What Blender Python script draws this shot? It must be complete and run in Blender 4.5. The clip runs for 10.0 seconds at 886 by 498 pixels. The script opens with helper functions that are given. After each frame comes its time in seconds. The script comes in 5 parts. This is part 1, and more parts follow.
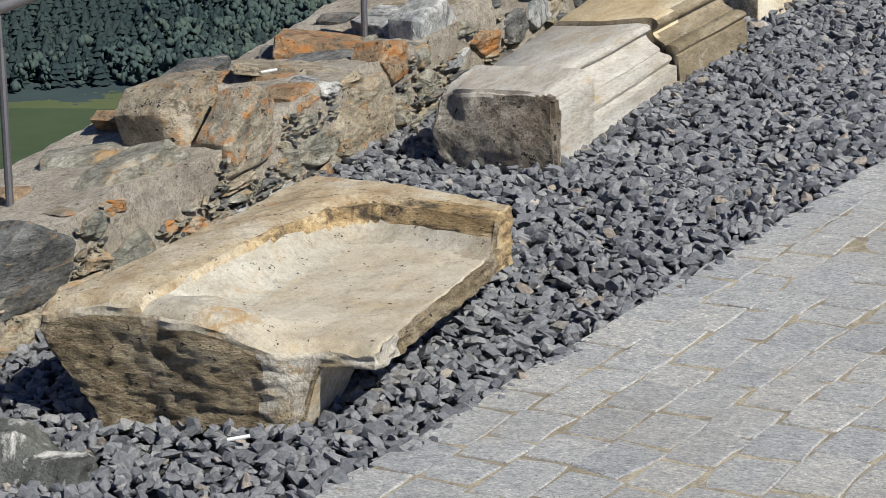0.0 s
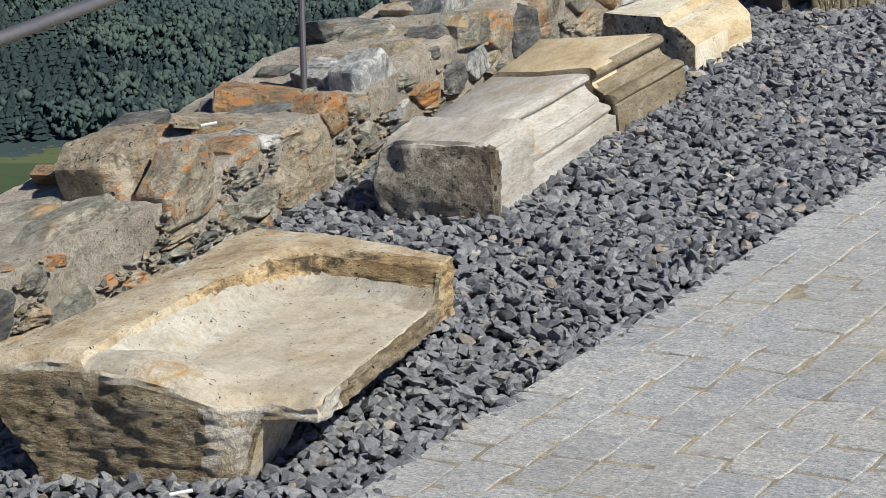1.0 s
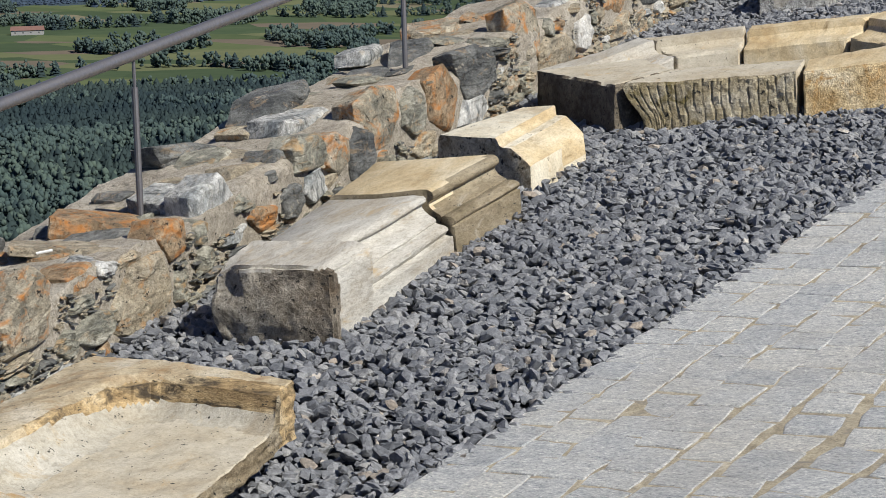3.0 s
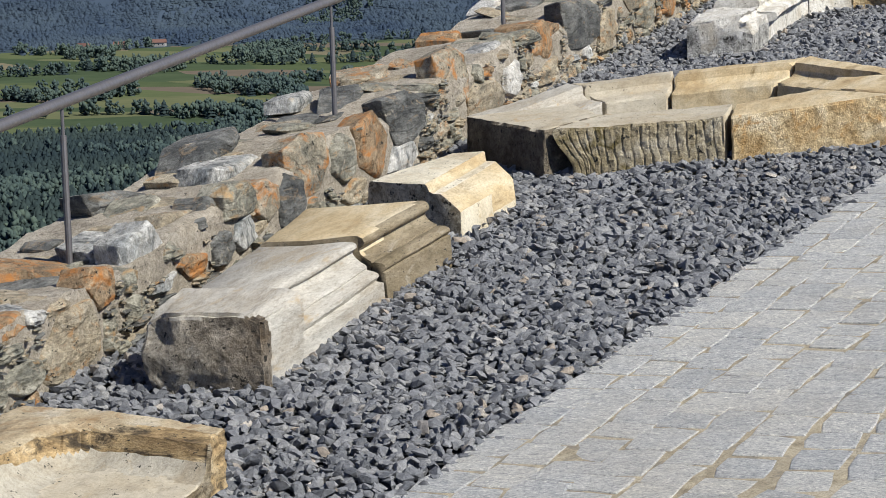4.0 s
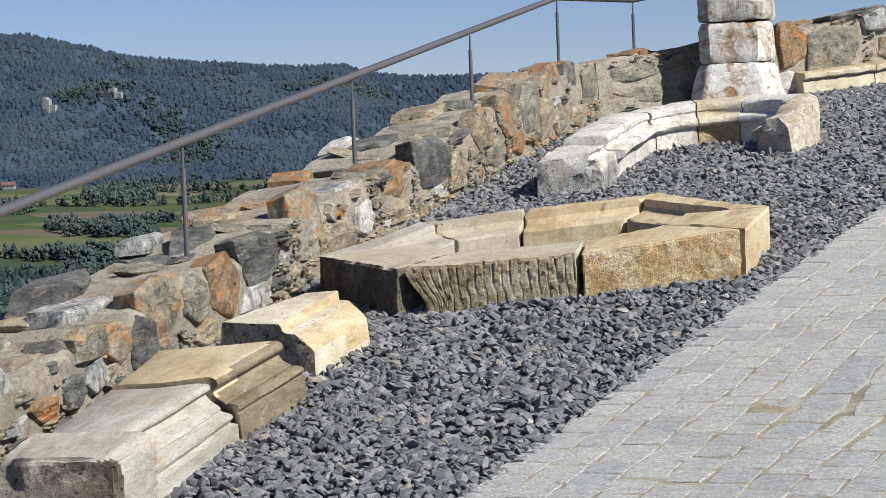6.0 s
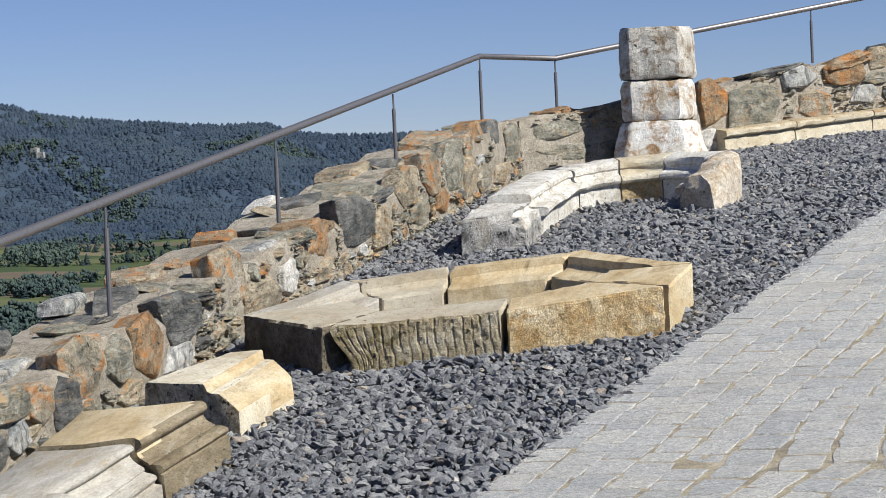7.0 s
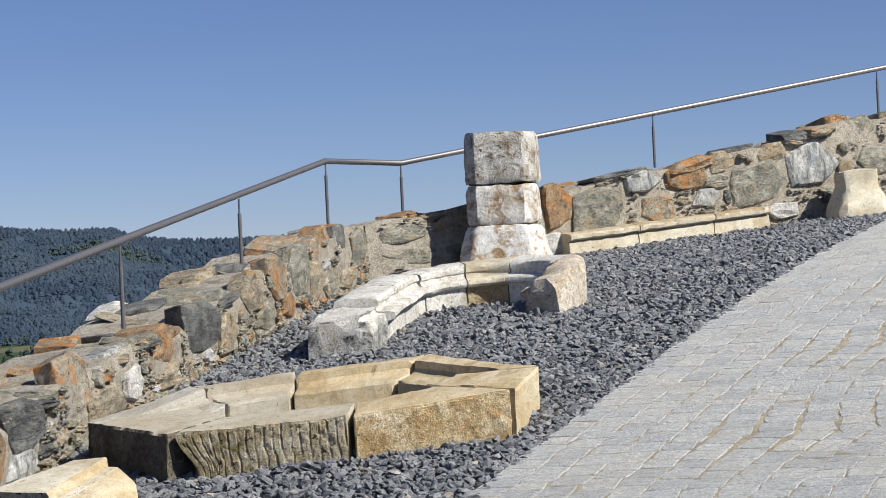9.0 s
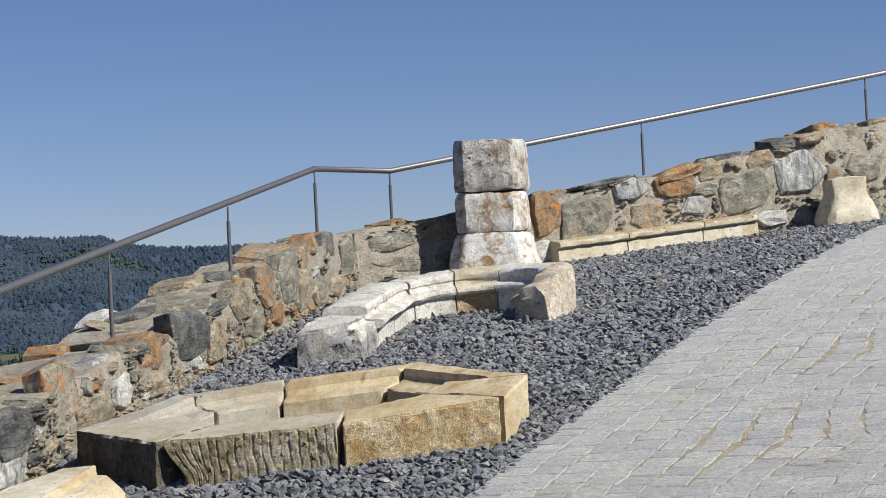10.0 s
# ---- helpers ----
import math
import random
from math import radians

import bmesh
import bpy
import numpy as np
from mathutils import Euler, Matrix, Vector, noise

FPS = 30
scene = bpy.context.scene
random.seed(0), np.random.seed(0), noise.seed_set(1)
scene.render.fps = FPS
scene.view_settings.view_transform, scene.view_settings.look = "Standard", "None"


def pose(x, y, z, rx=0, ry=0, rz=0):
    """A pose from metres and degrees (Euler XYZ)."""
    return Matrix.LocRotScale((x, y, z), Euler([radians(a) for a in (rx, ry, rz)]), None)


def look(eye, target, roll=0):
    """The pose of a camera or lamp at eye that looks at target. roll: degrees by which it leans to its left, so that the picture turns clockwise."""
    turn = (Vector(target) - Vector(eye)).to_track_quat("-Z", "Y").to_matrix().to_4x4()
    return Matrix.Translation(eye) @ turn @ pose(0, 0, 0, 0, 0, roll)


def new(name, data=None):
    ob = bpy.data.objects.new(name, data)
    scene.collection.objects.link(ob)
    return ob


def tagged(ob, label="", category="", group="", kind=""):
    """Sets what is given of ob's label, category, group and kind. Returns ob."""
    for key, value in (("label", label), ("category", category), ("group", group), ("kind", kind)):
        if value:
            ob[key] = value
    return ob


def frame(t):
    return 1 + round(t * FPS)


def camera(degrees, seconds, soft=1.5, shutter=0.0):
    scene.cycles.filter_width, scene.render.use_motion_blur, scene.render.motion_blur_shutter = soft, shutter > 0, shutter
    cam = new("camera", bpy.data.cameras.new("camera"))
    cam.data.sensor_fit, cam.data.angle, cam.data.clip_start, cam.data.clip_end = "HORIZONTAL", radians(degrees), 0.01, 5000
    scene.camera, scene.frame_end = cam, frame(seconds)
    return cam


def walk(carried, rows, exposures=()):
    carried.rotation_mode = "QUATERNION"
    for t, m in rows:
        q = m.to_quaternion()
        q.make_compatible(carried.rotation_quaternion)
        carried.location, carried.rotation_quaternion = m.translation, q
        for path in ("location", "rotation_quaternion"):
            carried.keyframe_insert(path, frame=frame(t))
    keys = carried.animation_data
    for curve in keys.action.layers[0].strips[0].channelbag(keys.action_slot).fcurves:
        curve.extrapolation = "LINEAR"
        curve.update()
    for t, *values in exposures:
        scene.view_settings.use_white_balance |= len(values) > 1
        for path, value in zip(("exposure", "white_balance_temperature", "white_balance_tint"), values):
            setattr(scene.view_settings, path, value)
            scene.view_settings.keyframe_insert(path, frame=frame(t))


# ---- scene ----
cam = camera(22.36, 10.0, soft=0.6)
EYE = Vector((3.66, 0.0, 1.847))
# seconds, heading to the left of the wall's line, pitch, lean
ROWS = [
    (0.0, 28.600, -12.000, -1.000),
    (0.5, 27.943, -11.439, -1.143),
    (1.0, 27.049, -10.722, -1.287),
    (1.5, 25.980, -9.941, -1.393),
    (2.0, 24.811, -9.094, -1.472),
    (2.5, 23.704, -8.355, -1.586),
    (4.0, 20.988, -6.581, -1.872),
    (4.5, 19.718, -5.978, -1.988),
    (5.0, 18.493, -4.966, -2.064),
    (6.5, 16.327, -2.442, -2.445),
    (7.0, 15.113, -1.768, -2.558),
    (7.5, 13.654, -1.137, -2.660),
    (8.0, 12.112, -0.495, -2.717),
    (8.5, 11.542, 0.097, -2.838),
    (9.0, 11.070, 0.713, -2.813),
    (9.5, 10.871, 1.233, -2.857),
    (10.0, 10.780, 0.897, -2.857),
]


def aim(yaw, pitch, lean):
    """The pose of the camera, which turns where it stands."""
    a, b = radians(yaw), radians(pitch)
    way = Vector((-math.sin(a) * math.cos(b), math.cos(a) * math.cos(b), math.sin(b)))
    return look(EYE, EYE + way, lean)


walk(cam, [(t, aim(yaw, pitch, lean)) for t, yaw, pitch, lean in ROWS],
     [(0.0, 0.15), (2.0, 0.19), (4.0, 0.22), (5.0, 0.27), (6.5, 0.26), (8.5, 0.23), (9.4, 0.19), (10.0, 0.11)])

# ---- sky and sun ----
SUN = Vector((1.0, -0.37, 0.95)).normalized()      # towards the sun
world = bpy.data.worlds.new("sky")
scene.world = world
world.use_nodes = True
wn = world.node_tree
sky = wn.nodes.new("ShaderNodeTexSky")
sky.sky_type, sky.sun_disc = "NISHITA", False
sky.sun_elevation = math.asin(SUN.z)
sky.sun_rotation = math.atan2(SUN.x, SUN.y)
sky.altitude, sky.air_density, sky.dust_density, sky.ozone_density = 1200, 0.82, 0.0, 5.0
wn.nodes["Background"].inputs["Strength"].default_value = 0.061
tint = wn.nodes.new("ShaderNodeMix")
tint.data_type, tint.blend_type = "RGBA", "MULTIPLY"
tint.inputs[0].default_value, tint.inputs[7].default_value = 1.0, (1.0, 0.95, 1.12, 1)
wn.links.new(sky.outputs[0], tint.inputs[6])
wn.links.new(tint.outputs[2], wn.nodes["Background"].inputs[0])
sun = new("sun", bpy.data.lights.new("sun", "SUN"))
sun.data.energy, sun.data.angle, sun.data.color = 5.0, radians(0.53), (1.0, 0.975, 0.90)
sun.matrix_world = look(SUN * 50, (0, 0, 0))


# ---- ground shape ----
def gz(x, y):
    """Height of the terrace: it climbs along the wall and eases off near the far wall."""
    return 0.1326 * y + 0.05 * (x - 3.66) - 0.005 * max(0.0, y - 11.0) ** 2


def at(x, y, h=0.0):
    return Vector((x, y, gz(x, y) + h))


def edge_x(y):
    """Where the gravel meets the paving."""
    return 0.62 + 0.176 * y


DIR2 = Vector((0.748, 0.664))                      # line of the far wall
FOOT2 = Vector((0.0, 15.93))


# ---- materials ----
def nodes_of(name):
    m = bpy.data.materials.new(name)
    m.use_nodes = True
    return m, m.node_tree.nodes, m.node_tree.links, m.node_tree.nodes["Principled BSDF"]


def ramp(nt, links, source, stops):
    n = nt.new("ShaderNodeValToRGB")
    e = n.color_ramp.elements
    while len(e) < len(stops):
        e.new(0.5)
    for k, (p, c) in zip(e, stops):
        k.position = p
        k.color = (*c, 1) if len(c) == 3 else c
    links.new(source, n.inputs[0])
    return n.outputs[0]


def noise_at(nt, links, vec, scale, detail=4.0, rough=0.6, distort=0.0):
    n = nt.new("ShaderNodeTexNoise")
    n.inputs["Scale"].default_value, n.inputs["Detail"].default_value = scale, detail
    n.inputs["Roughness"].default_value, n.inputs["Distortion"].default_value = rough, distort
    links.new(vec, n.inputs["Vector"])
    return n.outputs["Fac"]


def mix(nt, links, fac, a, b, kind="MIX"):
    n = nt.new("ShaderNodeMix")
    n.data_type, n.blend_type = "RGBA", kind
    for socket, value in ((n.inputs[0], fac), (n.inputs[6], a), (n.inputs[7], b)):
        if isinstance(value, (int, float)):
            socket.default_value = value
        elif isinstance(value, tuple):
            socket.default_value = (*value, 1)
        else:
            links.new(value, socket)
    return n.outputs[2]


def place(nt, links, shift=True):
    """World-size coordinates of the object, moved at random from object to object."""
    geo = nt.new("ShaderNodeNewGeometry").outputs["Position"]
    if not shift:
        return geo
    info = nt.new("ShaderNodeObjectInfo")
    mul = nt.new("ShaderNodeVectorMath")
    mul.operation = "MULTIPLY_ADD"
    links.new(info.outputs["Random"], mul.inputs[0])
    mul.inputs[1].default_value = (37.0, 19.0, 53.0)
    links.new(geo, mul.inputs[2])
    return mul.outputs[0]


def bump(nt, links, bsdf, parts, strength=0.6, distance=0.01):
    """parts: heights and their weights."""
    total = None
    for h, w in parts:
        m = nt.new("ShaderNodeMath")
        m.operation = "MULTIPLY"
        m.inputs[1].default_value = w
        links.new(h, m.inputs[0])
        if total is None:
            total = m.outputs[0]
        else:
            s = nt.new("ShaderNodeMath")
            links.new(total, s.inputs[0])
            links.new(m.outputs[0], s.inputs[1])
            total = s.outputs[0]
    b = nt.new("ShaderNodeBump")
    b.inputs["Strength"].default_value, b.inputs["Distance"].default_value = strength, distance
    links.new(total, b.inputs["Height"])
    links.new(b.outputs[0], bsdf.inputs["Normal"])


def stone(name, base, light, dark, stain=None, stain_amount=0.5, grain=60.0, patch=5.0, relief=0.008, rough=0.85, squash=(1, 1, 1), speck=0.0, smear=0.0, crack=0.0, vein=0.0, calm=1.0):
    """Weathered stone: patches, veins, grain and stains with shapes of their own."""
    m, nt, links, bsdf = nodes_of(name)
    vec = place(nt, links)
    if squash != (1, 1, 1):
        s = nt.new("ShaderNodeMapping")
        s.inputs["Scale"].default_value = squash
        links.new(vec, s.inputs["Vector"])
        vec = s.outputs[0]
    big = noise_at(nt, links, vec, patch, 5, 0.62, 0.4)
    mid = noise_at(nt, links, vec, patch * 4.3, 6, 0.7, 0.2)
    fine = noise_at(nt, links, vec, grain, 5, 0.75)
    col = ramp(nt, links, big, [(0.32, dark), (0.5, base), (0.68, light)])
    shade = ramp(nt, links, mid, [(0.3, (0.5, 0.48, 0.44)), (0.52, (1, 1, 1)), (0.75, (1.16, 1.15, 1.12))])
    col = mix(nt, links, 0.75 * calm, col, shade, "MULTIPLY")
    grit = noise_at(nt, links, vec, grain * 3.4, 3, 0.8)
    g = ramp(nt, links, fine, [(0.32, (0.45, 0.43, 0.40)), (0.52, (1, 1, 1)), (0.72, (1.2, 1.2, 1.2))])
    col = mix(nt, links, 0.85 * calm, col, g, "MULTIPLY")
    g = ramp(nt, links, grit, [(0.34, (0.6, 0.59, 0.57)), (0.52, (1, 1, 1)), (0.7, (1.22, 1.22, 1.22))])
    col = mix(nt, links, 0.8 * calm, col, g, "MULTIPLY")
    if vein:
        # dark and white bands of the foliation
        turn = nt.new("ShaderNodeMapping")
        turn.inputs["Rotation"].default_value = (0.5, 0.2, 0.4)
        turn.inputs["Scale"].default_value = (1.0, 3.6, 0.8)
        links.new(vec, turn.inputs["Vector"])
        band = noise_at(nt, links, turn.outputs[0], 9, 5, 0.62, 0.9)
        b = ramp(nt, links, band, [(0.36, (0.32, 0.34, 0.36)), (0.47, (1, 1, 1)), (0.56, (1.0, 1.0, 1.0)), (0.66, (1.55, 1.55, 1.53))])
        col = mix(nt, links, vein, col, b, "MULTIPLY")
    if stain:
        spots = noise_at(nt, links, vec, patch * 1.7, 6, 0.7, 0.8)
        f = ramp(nt, links, spots, [(0.62 - 0.25 * stain_amount, (0, 0, 0)), (0.74 - 0.2 * stain_amount, (1, 1, 1))])
        col = mix(nt, links, f, col, stain)
    if speck:
        v = noise_at(nt, links, vec, grain * 0.5, 3, 0.8)
        f = ramp(nt, links, v, [(0.64 - 0.1 * speck, (0, 0, 0)), (0.68 - 0.08 * speck, (1, 1, 1))])
        col = mix(nt, links, f, col, (0.035, 0.033, 0.028))
    if smear:
        v = noise_at(nt, links, place(nt, links, False), 9, 6, 0.75, 0.5)
        f = ramp(nt, links, v, [(0.66 - 0.3 * smear, (0, 0, 0)), (0.74 - 0.26 * smear, (1, 1, 1))])
        col = mix(nt, links, f, col, mix(nt, links, 0.8, (0.50, 0.44, 0.345), g, "MULTIPLY"))
    links.new(col, bsdf.inputs["Base Color"])
    bsdf.inputs["Roughness"].default_value = rough
    bsdf.inputs["Specular IOR Level"].default_value = 0.25
    heights = [(big, 0.6), (mid, 0.8), (fine, 0.5), (grit, 0.16)]
    if crack:
        vor = nt.new("ShaderNodeTexVoronoi")
        vor.feature = "DISTANCE_TO_EDGE"
        vor.inputs["Scale"].default_value = crack
        warp = nt.new("ShaderNodeVectorMath")
        warp.operation = "MULTIPLY_ADD"
        links.new(mid, warp.inputs[0])
        warp.inputs[1].default_value = (0.12, 0.12, 0.12)
        links.new(vec, warp.inputs[2])
        links.new(warp.outputs[0], vor.inputs["Vector"])
        line = ramp(nt, links, vor.outputs["Distance"], [(0.0, (0, 0, 0)), (0.05, (1, 1, 1))])
        heights.append((line, 0.22))
    bump(nt, links, bsdf, heights, 1.0, relief)
    return m


M_SCHIST = stone("green_grey_schist", (0.31, 0.30, 0.245), (0.47, 0.45, 0.38), (0.17, 0.175, 0.155), (0.43, 0.29, 0.15), 0.30, patch=7, squash=(1, 0.6, 1.5), relief=0.016, smear=0.28, crack=7, vein=0.45)
M_RUST = stone("rusty_gneiss", (0.38, 0.27, 0.165), (0.49, 0.39, 0.27), (0.23, 0.18, 0.125), (0.47, 0.205, 0.065), 0.54, patch=7, relief=0.016, smear=0.08, crack=6, speck=0.2, vein=0.2)
M_TAN = stone("tan_gneiss", (0.43, 0.365, 0.265), (0.55, 0.49, 0.38), (0.26, 0.235, 0.185), (0.46, 0.25, 0.10), 0.34, patch=7, squash=(1, 0.7, 1.4), relief=0.016, smear=0.28, crack=6, speck=0.2, vein=0.35)
M_SLATE = stone("dark_slate", (0.165, 0.168, 0.162), (0.29, 0.29, 0.275), (0.08, 0.084, 0.086), (0.33, 0.24, 0.15), 0.22, patch=7, squash=(1, 0.6, 1.8), relief=0.016, smear=0.16, crack=6, vein=0.4)
M_MARBLE = stone("white_veined_marble", (0.40, 0.40, 0.385), (0.62, 0.61, 0.585), (0.20, 0.22, 0.23), (0.40, 0.33, 0.24), 0.1, patch=9, squash=(1, 0.6, 0.6), relief=0.012, vein=1.0)
M_MIXED = stone("half_rusty_schist", (0.37, 0.325, 0.245), (0.50, 0.45, 0.36), (0.20, 0.195, 0.16), (0.49, 0.215, 0.065), 0.52, patch=6, squash=(1, 0.8, 1.2), relief=0.016, smear=0.22, crack=6, speck=0.2, vein=0.3)
M_WHITEROCK = stone("white_quartz", (0.62, 0.60, 0.56), (0.74, 0.73, 0.70), (0.40, 0.39, 0.37), (0.42, 0.33, 0.22), 0.12, patch=7, relief=0.010, vein=0.3)
M_MORTAR = stone("sandy_lime_mortar", (0.50, 0.445, 0.365), (0.60, 0.55, 0.47), (0.39, 0.345, 0.28), (0.36, 0.325, 0.275), 0.25, grain=90, patch=6, relief=0.02, speck=0.1)
M_CREAM = stone("cream_limestone", (0.50, 0.445, 0.345), (0.56, 0.51, 0.415), (0.44, 0.37, 0.265), (0.44, 0.32, 0.18), 0.16, grain=90, patch=4.5, relief=0.003, calm=0.5, speck=0.02)
M_OCHRE = stone("ochre_sandstone", (0.58, 0.465, 0.29), (0.66, 0.57, 0.41), (0.45, 0.33, 0.18), (0.26, 0.19, 0.10), 0.22, grain=80, patch=4, relief=0.0035, squash=(1.6, 0.6, 1.6), calm=0.6)
M_PLASTER = stone("flaking_white_plaster", (0.80, 0.78, 0.735), (0.87, 0.86, 0.83), (0.66, 0.55, 0.40), (0.34, 0.20, 0.09), 0.54, grain=40, patch=5, relief=0.010, calm=0.5)
M_WHITE = stone("whitewashed_limestone", (0.72, 0.695, 0.64), (0.82, 0.805, 0.77), (0.52, 0.47, 0.39), (0.34, 0.29, 0.22), 0.2, grain=70, patch=9, relief=0.008, speck=0.10, calm=0.7)
M_HEWN = stone("hewn_weathered_limestone", (0.41, 0.33, 0.215), (0.58, 0.50, 0.37), (0.22, 0.165, 0.10), (0.15, 0.115, 0.07), 0.36, grain=60, patch=6, relief=0.024, speck=0.2, squash=(1, 1, 2.2))
M_BAND = stone("ochre_and_black_veined_limestone", (0.56, 0.41, 0.22), (0.70, 0.58, 0.39), (0.24, 0.16, 0.08), (0.075, 0.058, 0.04), 0.5, grain=80, patch=6, relief=0.008, squash=(0.6, 1.3, 2.4), speck=0.2)
M_DRESSED = stone("dressed_orange_sandstone", (0.58, 0.45, 0.265), (0.70, 0.60, 0.43), (0.44, 0.29, 0.13), (0.46, 0.26, 0.09), 0.34, grain=60, patch=7, relief=0.014)
M_TOOLED = stone("tooled_mossy_limestone", (0.46, 0.39, 0.265), (0.60, 0.54, 0.42), (0.27, 0.215, 0.11), (0.17, 0.135, 0.055), 0.42, grain=60, patch=5, relief=0.016, speck=0.2)
# the dark spots are the shade of the pits, put into the colour
M_PIT_SHADE = stone("pale_limestone_with_pit_shade", (0.64, 0.575, 0.45), (0.74, 0.69, 0.58), (0.46, 0.385, 0.27), (0.17, 0.13, 0.08), 0.42, grain=45, patch=16, relief=0.02, speck=0.5)
M_BROWN = stone("brown_limestone", (0.275, 0.225, 0.15), (0.36, 0.31, 0.225), (0.18, 0.145, 0.09), (0.40, 0.36, 0.29), 0.12, grain=80, patch=5, relief=0.006, squash=(1.6, 0.5, 1.6), speck=0.15, calm=0.8)
# for the left well block's face turned from the sun: shade put into the colour
M_SHADY = stone("hewn_limestone_dark_as_shade", (0.17, 0.14, 0.105), (0.28, 0.24, 0.18), (0.07, 0.06, 0.045), (0.36, 0.32, 0.25), 0.12, grain=60, patch=7, relief=0.02, speck=0.3)
M_LIMED = stone("dark_stone_splashed_with_lime", (0.12, 0.125, 0.115), (0.21, 0.215, 0.19), (0.06, 0.062, 0.06), (0.72, 0.70, 0.66), 0.34, grain=70, patch=5, relief=0.012)
# grey-brown with large black blotches
M_BLOTCHED = stone("black_blotched_rough_limestone", (0.40, 0.355, 0.29), (0.52, 0.49, 0.43), (0.17, 0.13, 0.09), (0.06, 0.05, 0.04), 0.4, grain=70, patch=3.5, relief=0.02, speck=0.4)
M_PALE = stone("pale_cream_limestone", (0.66, 0.595, 0.46), (0.74, 0.69, 0.57), (0.54, 0.45, 0.31), (0.46, 0.33, 0.18), 0.18, grain=80, patch=4, relief=0.006, speck=0.1, calm=0.55)
M_FLAKE = stone("grey_flaking_plaster", (0.58, 0.545, 0.485), (0.76, 0.74, 0.69), (0.40, 0.33, 0.24), (0.22, 0.155, 0.095), 0.5, grain=40, patch=6, relief=0.012, speck=0.1, calm=0.6)
M_COVE = stone("pale_flecked_limestone", (0.455, 0.42, 0.345), (0.55, 0.52, 0.45), (0.38, 0.325, 0.24), (0.40, 0.31, 0.19), 0.12, grain=80, patch=5, relief=0.005, speck=0.02, calm=0.6)
M_RIM = stone("ochre_crusted_limestone", (0.52, 0.43, 0.29), (0.62, 0.55, 0.43), (0.36, 0.26, 0.15), (0.34, 0.21, 0.10), 0.25, grain=80, patch=5, relief=0.006, speck=0.2, calm=0.7)
M_STUMP = stone("crusted_cream_limestone", (0.53, 0.475, 0.375), (0.62, 0.575, 0.485), (0.43, 0.34, 0.215), (0.42, 0.27, 0.12), 0.3, grain=80, patch=8, relief=0.008, calm=0.7)
M_TORN = stone("freshly_broken_limestone", (0.55, 0.51, 0.435), (0.68, 0.65, 0.59), (0.38, 0.30, 0.19), (0.36, 0.24, 0.12), 0.26, grain=60, patch=9, relief=0.014, calm=0.8)
M_CHUNK = stone("pale_rosy_broken_limestone", (0.73, 0.645, 0.53), (0.82, 0.77, 0.69), (0.56, 0.44, 0.31), (0.48, 0.32, 0.18), 0.2, grain=60, patch=9, relief=0.016, speck=0.2)
M_GREYHEWN = stone("grey_crusted_limestone", (0.58, 0.57, 0.54), (0.76, 0.75, 0.72), (0.28, 0.27, 0.255), (0.13, 0.125, 0.12), 0.42, grain=60, patch=12, relief=0.02, speck=0.5)
M_GREYTOP = stone("grey_white_limestone", (0.475, 0.445, 0.39), (0.55, 0.53, 0.48), (0.40, 0.355, 0.285), (0.40, 0.31, 0.195), 0.2, grain=80, patch=4, relief=0.004, squash=(2.2, 0.5, 2.2), calm=0.7)


def metal(name, colour, rough):
    m, nt, links, bsdf = nodes_of(name)
    v = noise_at(nt, links, place(nt, links), 30, 4, 0.7)
    links.new(ramp(nt, links, v, [(0.3, tuple(c * 0.75 for c in colour)), (0.7, colour)]), bsdf.inputs["Base Color"])
    bsdf.inputs["Metallic"].default_value = 0.85
    links.new(ramp(nt, links, v, [(0.3, (rough * 1.3,) * 3), (0.7, (rough * 0.85,) * 3)]), bsdf.inputs["Roughness"])
    return m


M_STEEL = metal("brushed_stainless_steel", (0.33, 0.315, 0.315), 0.45)
M_POST = metal("dull_steel_post", (0.25, 0.24, 0.245), 0.5)


def gravel_mat():
    m, nt, links, bsdf = nodes_of("crushed_grey_basalt")
    geo = nt.new("ShaderNodeNewGeometry")
    col = ramp(nt, links, geo.outputs["Random Per Island"], [(0.0, (0.12, 0.127, 0.14)), (0.35, (0.172, 0.178, 0.193)), (0.7, (0.225, 0.23, 0.243)), (0.96, (0.285, 0.285, 0.285)), (0.99, (0.30, 0.25, 0.20)), (1.0, (0.50, 0.47, 0.43))])
    v = noise_at(nt, links, geo.outputs["Position"], 90, 5, 0.7)
    col = mix(nt, links, 0.8, col, ramp(nt, links, v, [(0.3, (0.5, 0.5, 0.5)), (0.5, (0.98, 0.98, 0.98)), (0.7, (1.5, 1.48, 1.44))]), "MULTIPLY")
    links.new(col, bsdf.inputs["Base Color"])
    bsdf.inputs["Roughness"].default_value = 0.7
    bump(nt, links, bsdf, [(v, 1.0)], 0.9, 0.008)
    return m


M_GRAVEL = gravel_mat()
M_BED = stone("dark_gravel_bed", (0.085, 0.086, 0.09), (0.12, 0.12, 0.12), (0.05, 0.05, 0.052), grain=60, patch=14, relief=0.02)


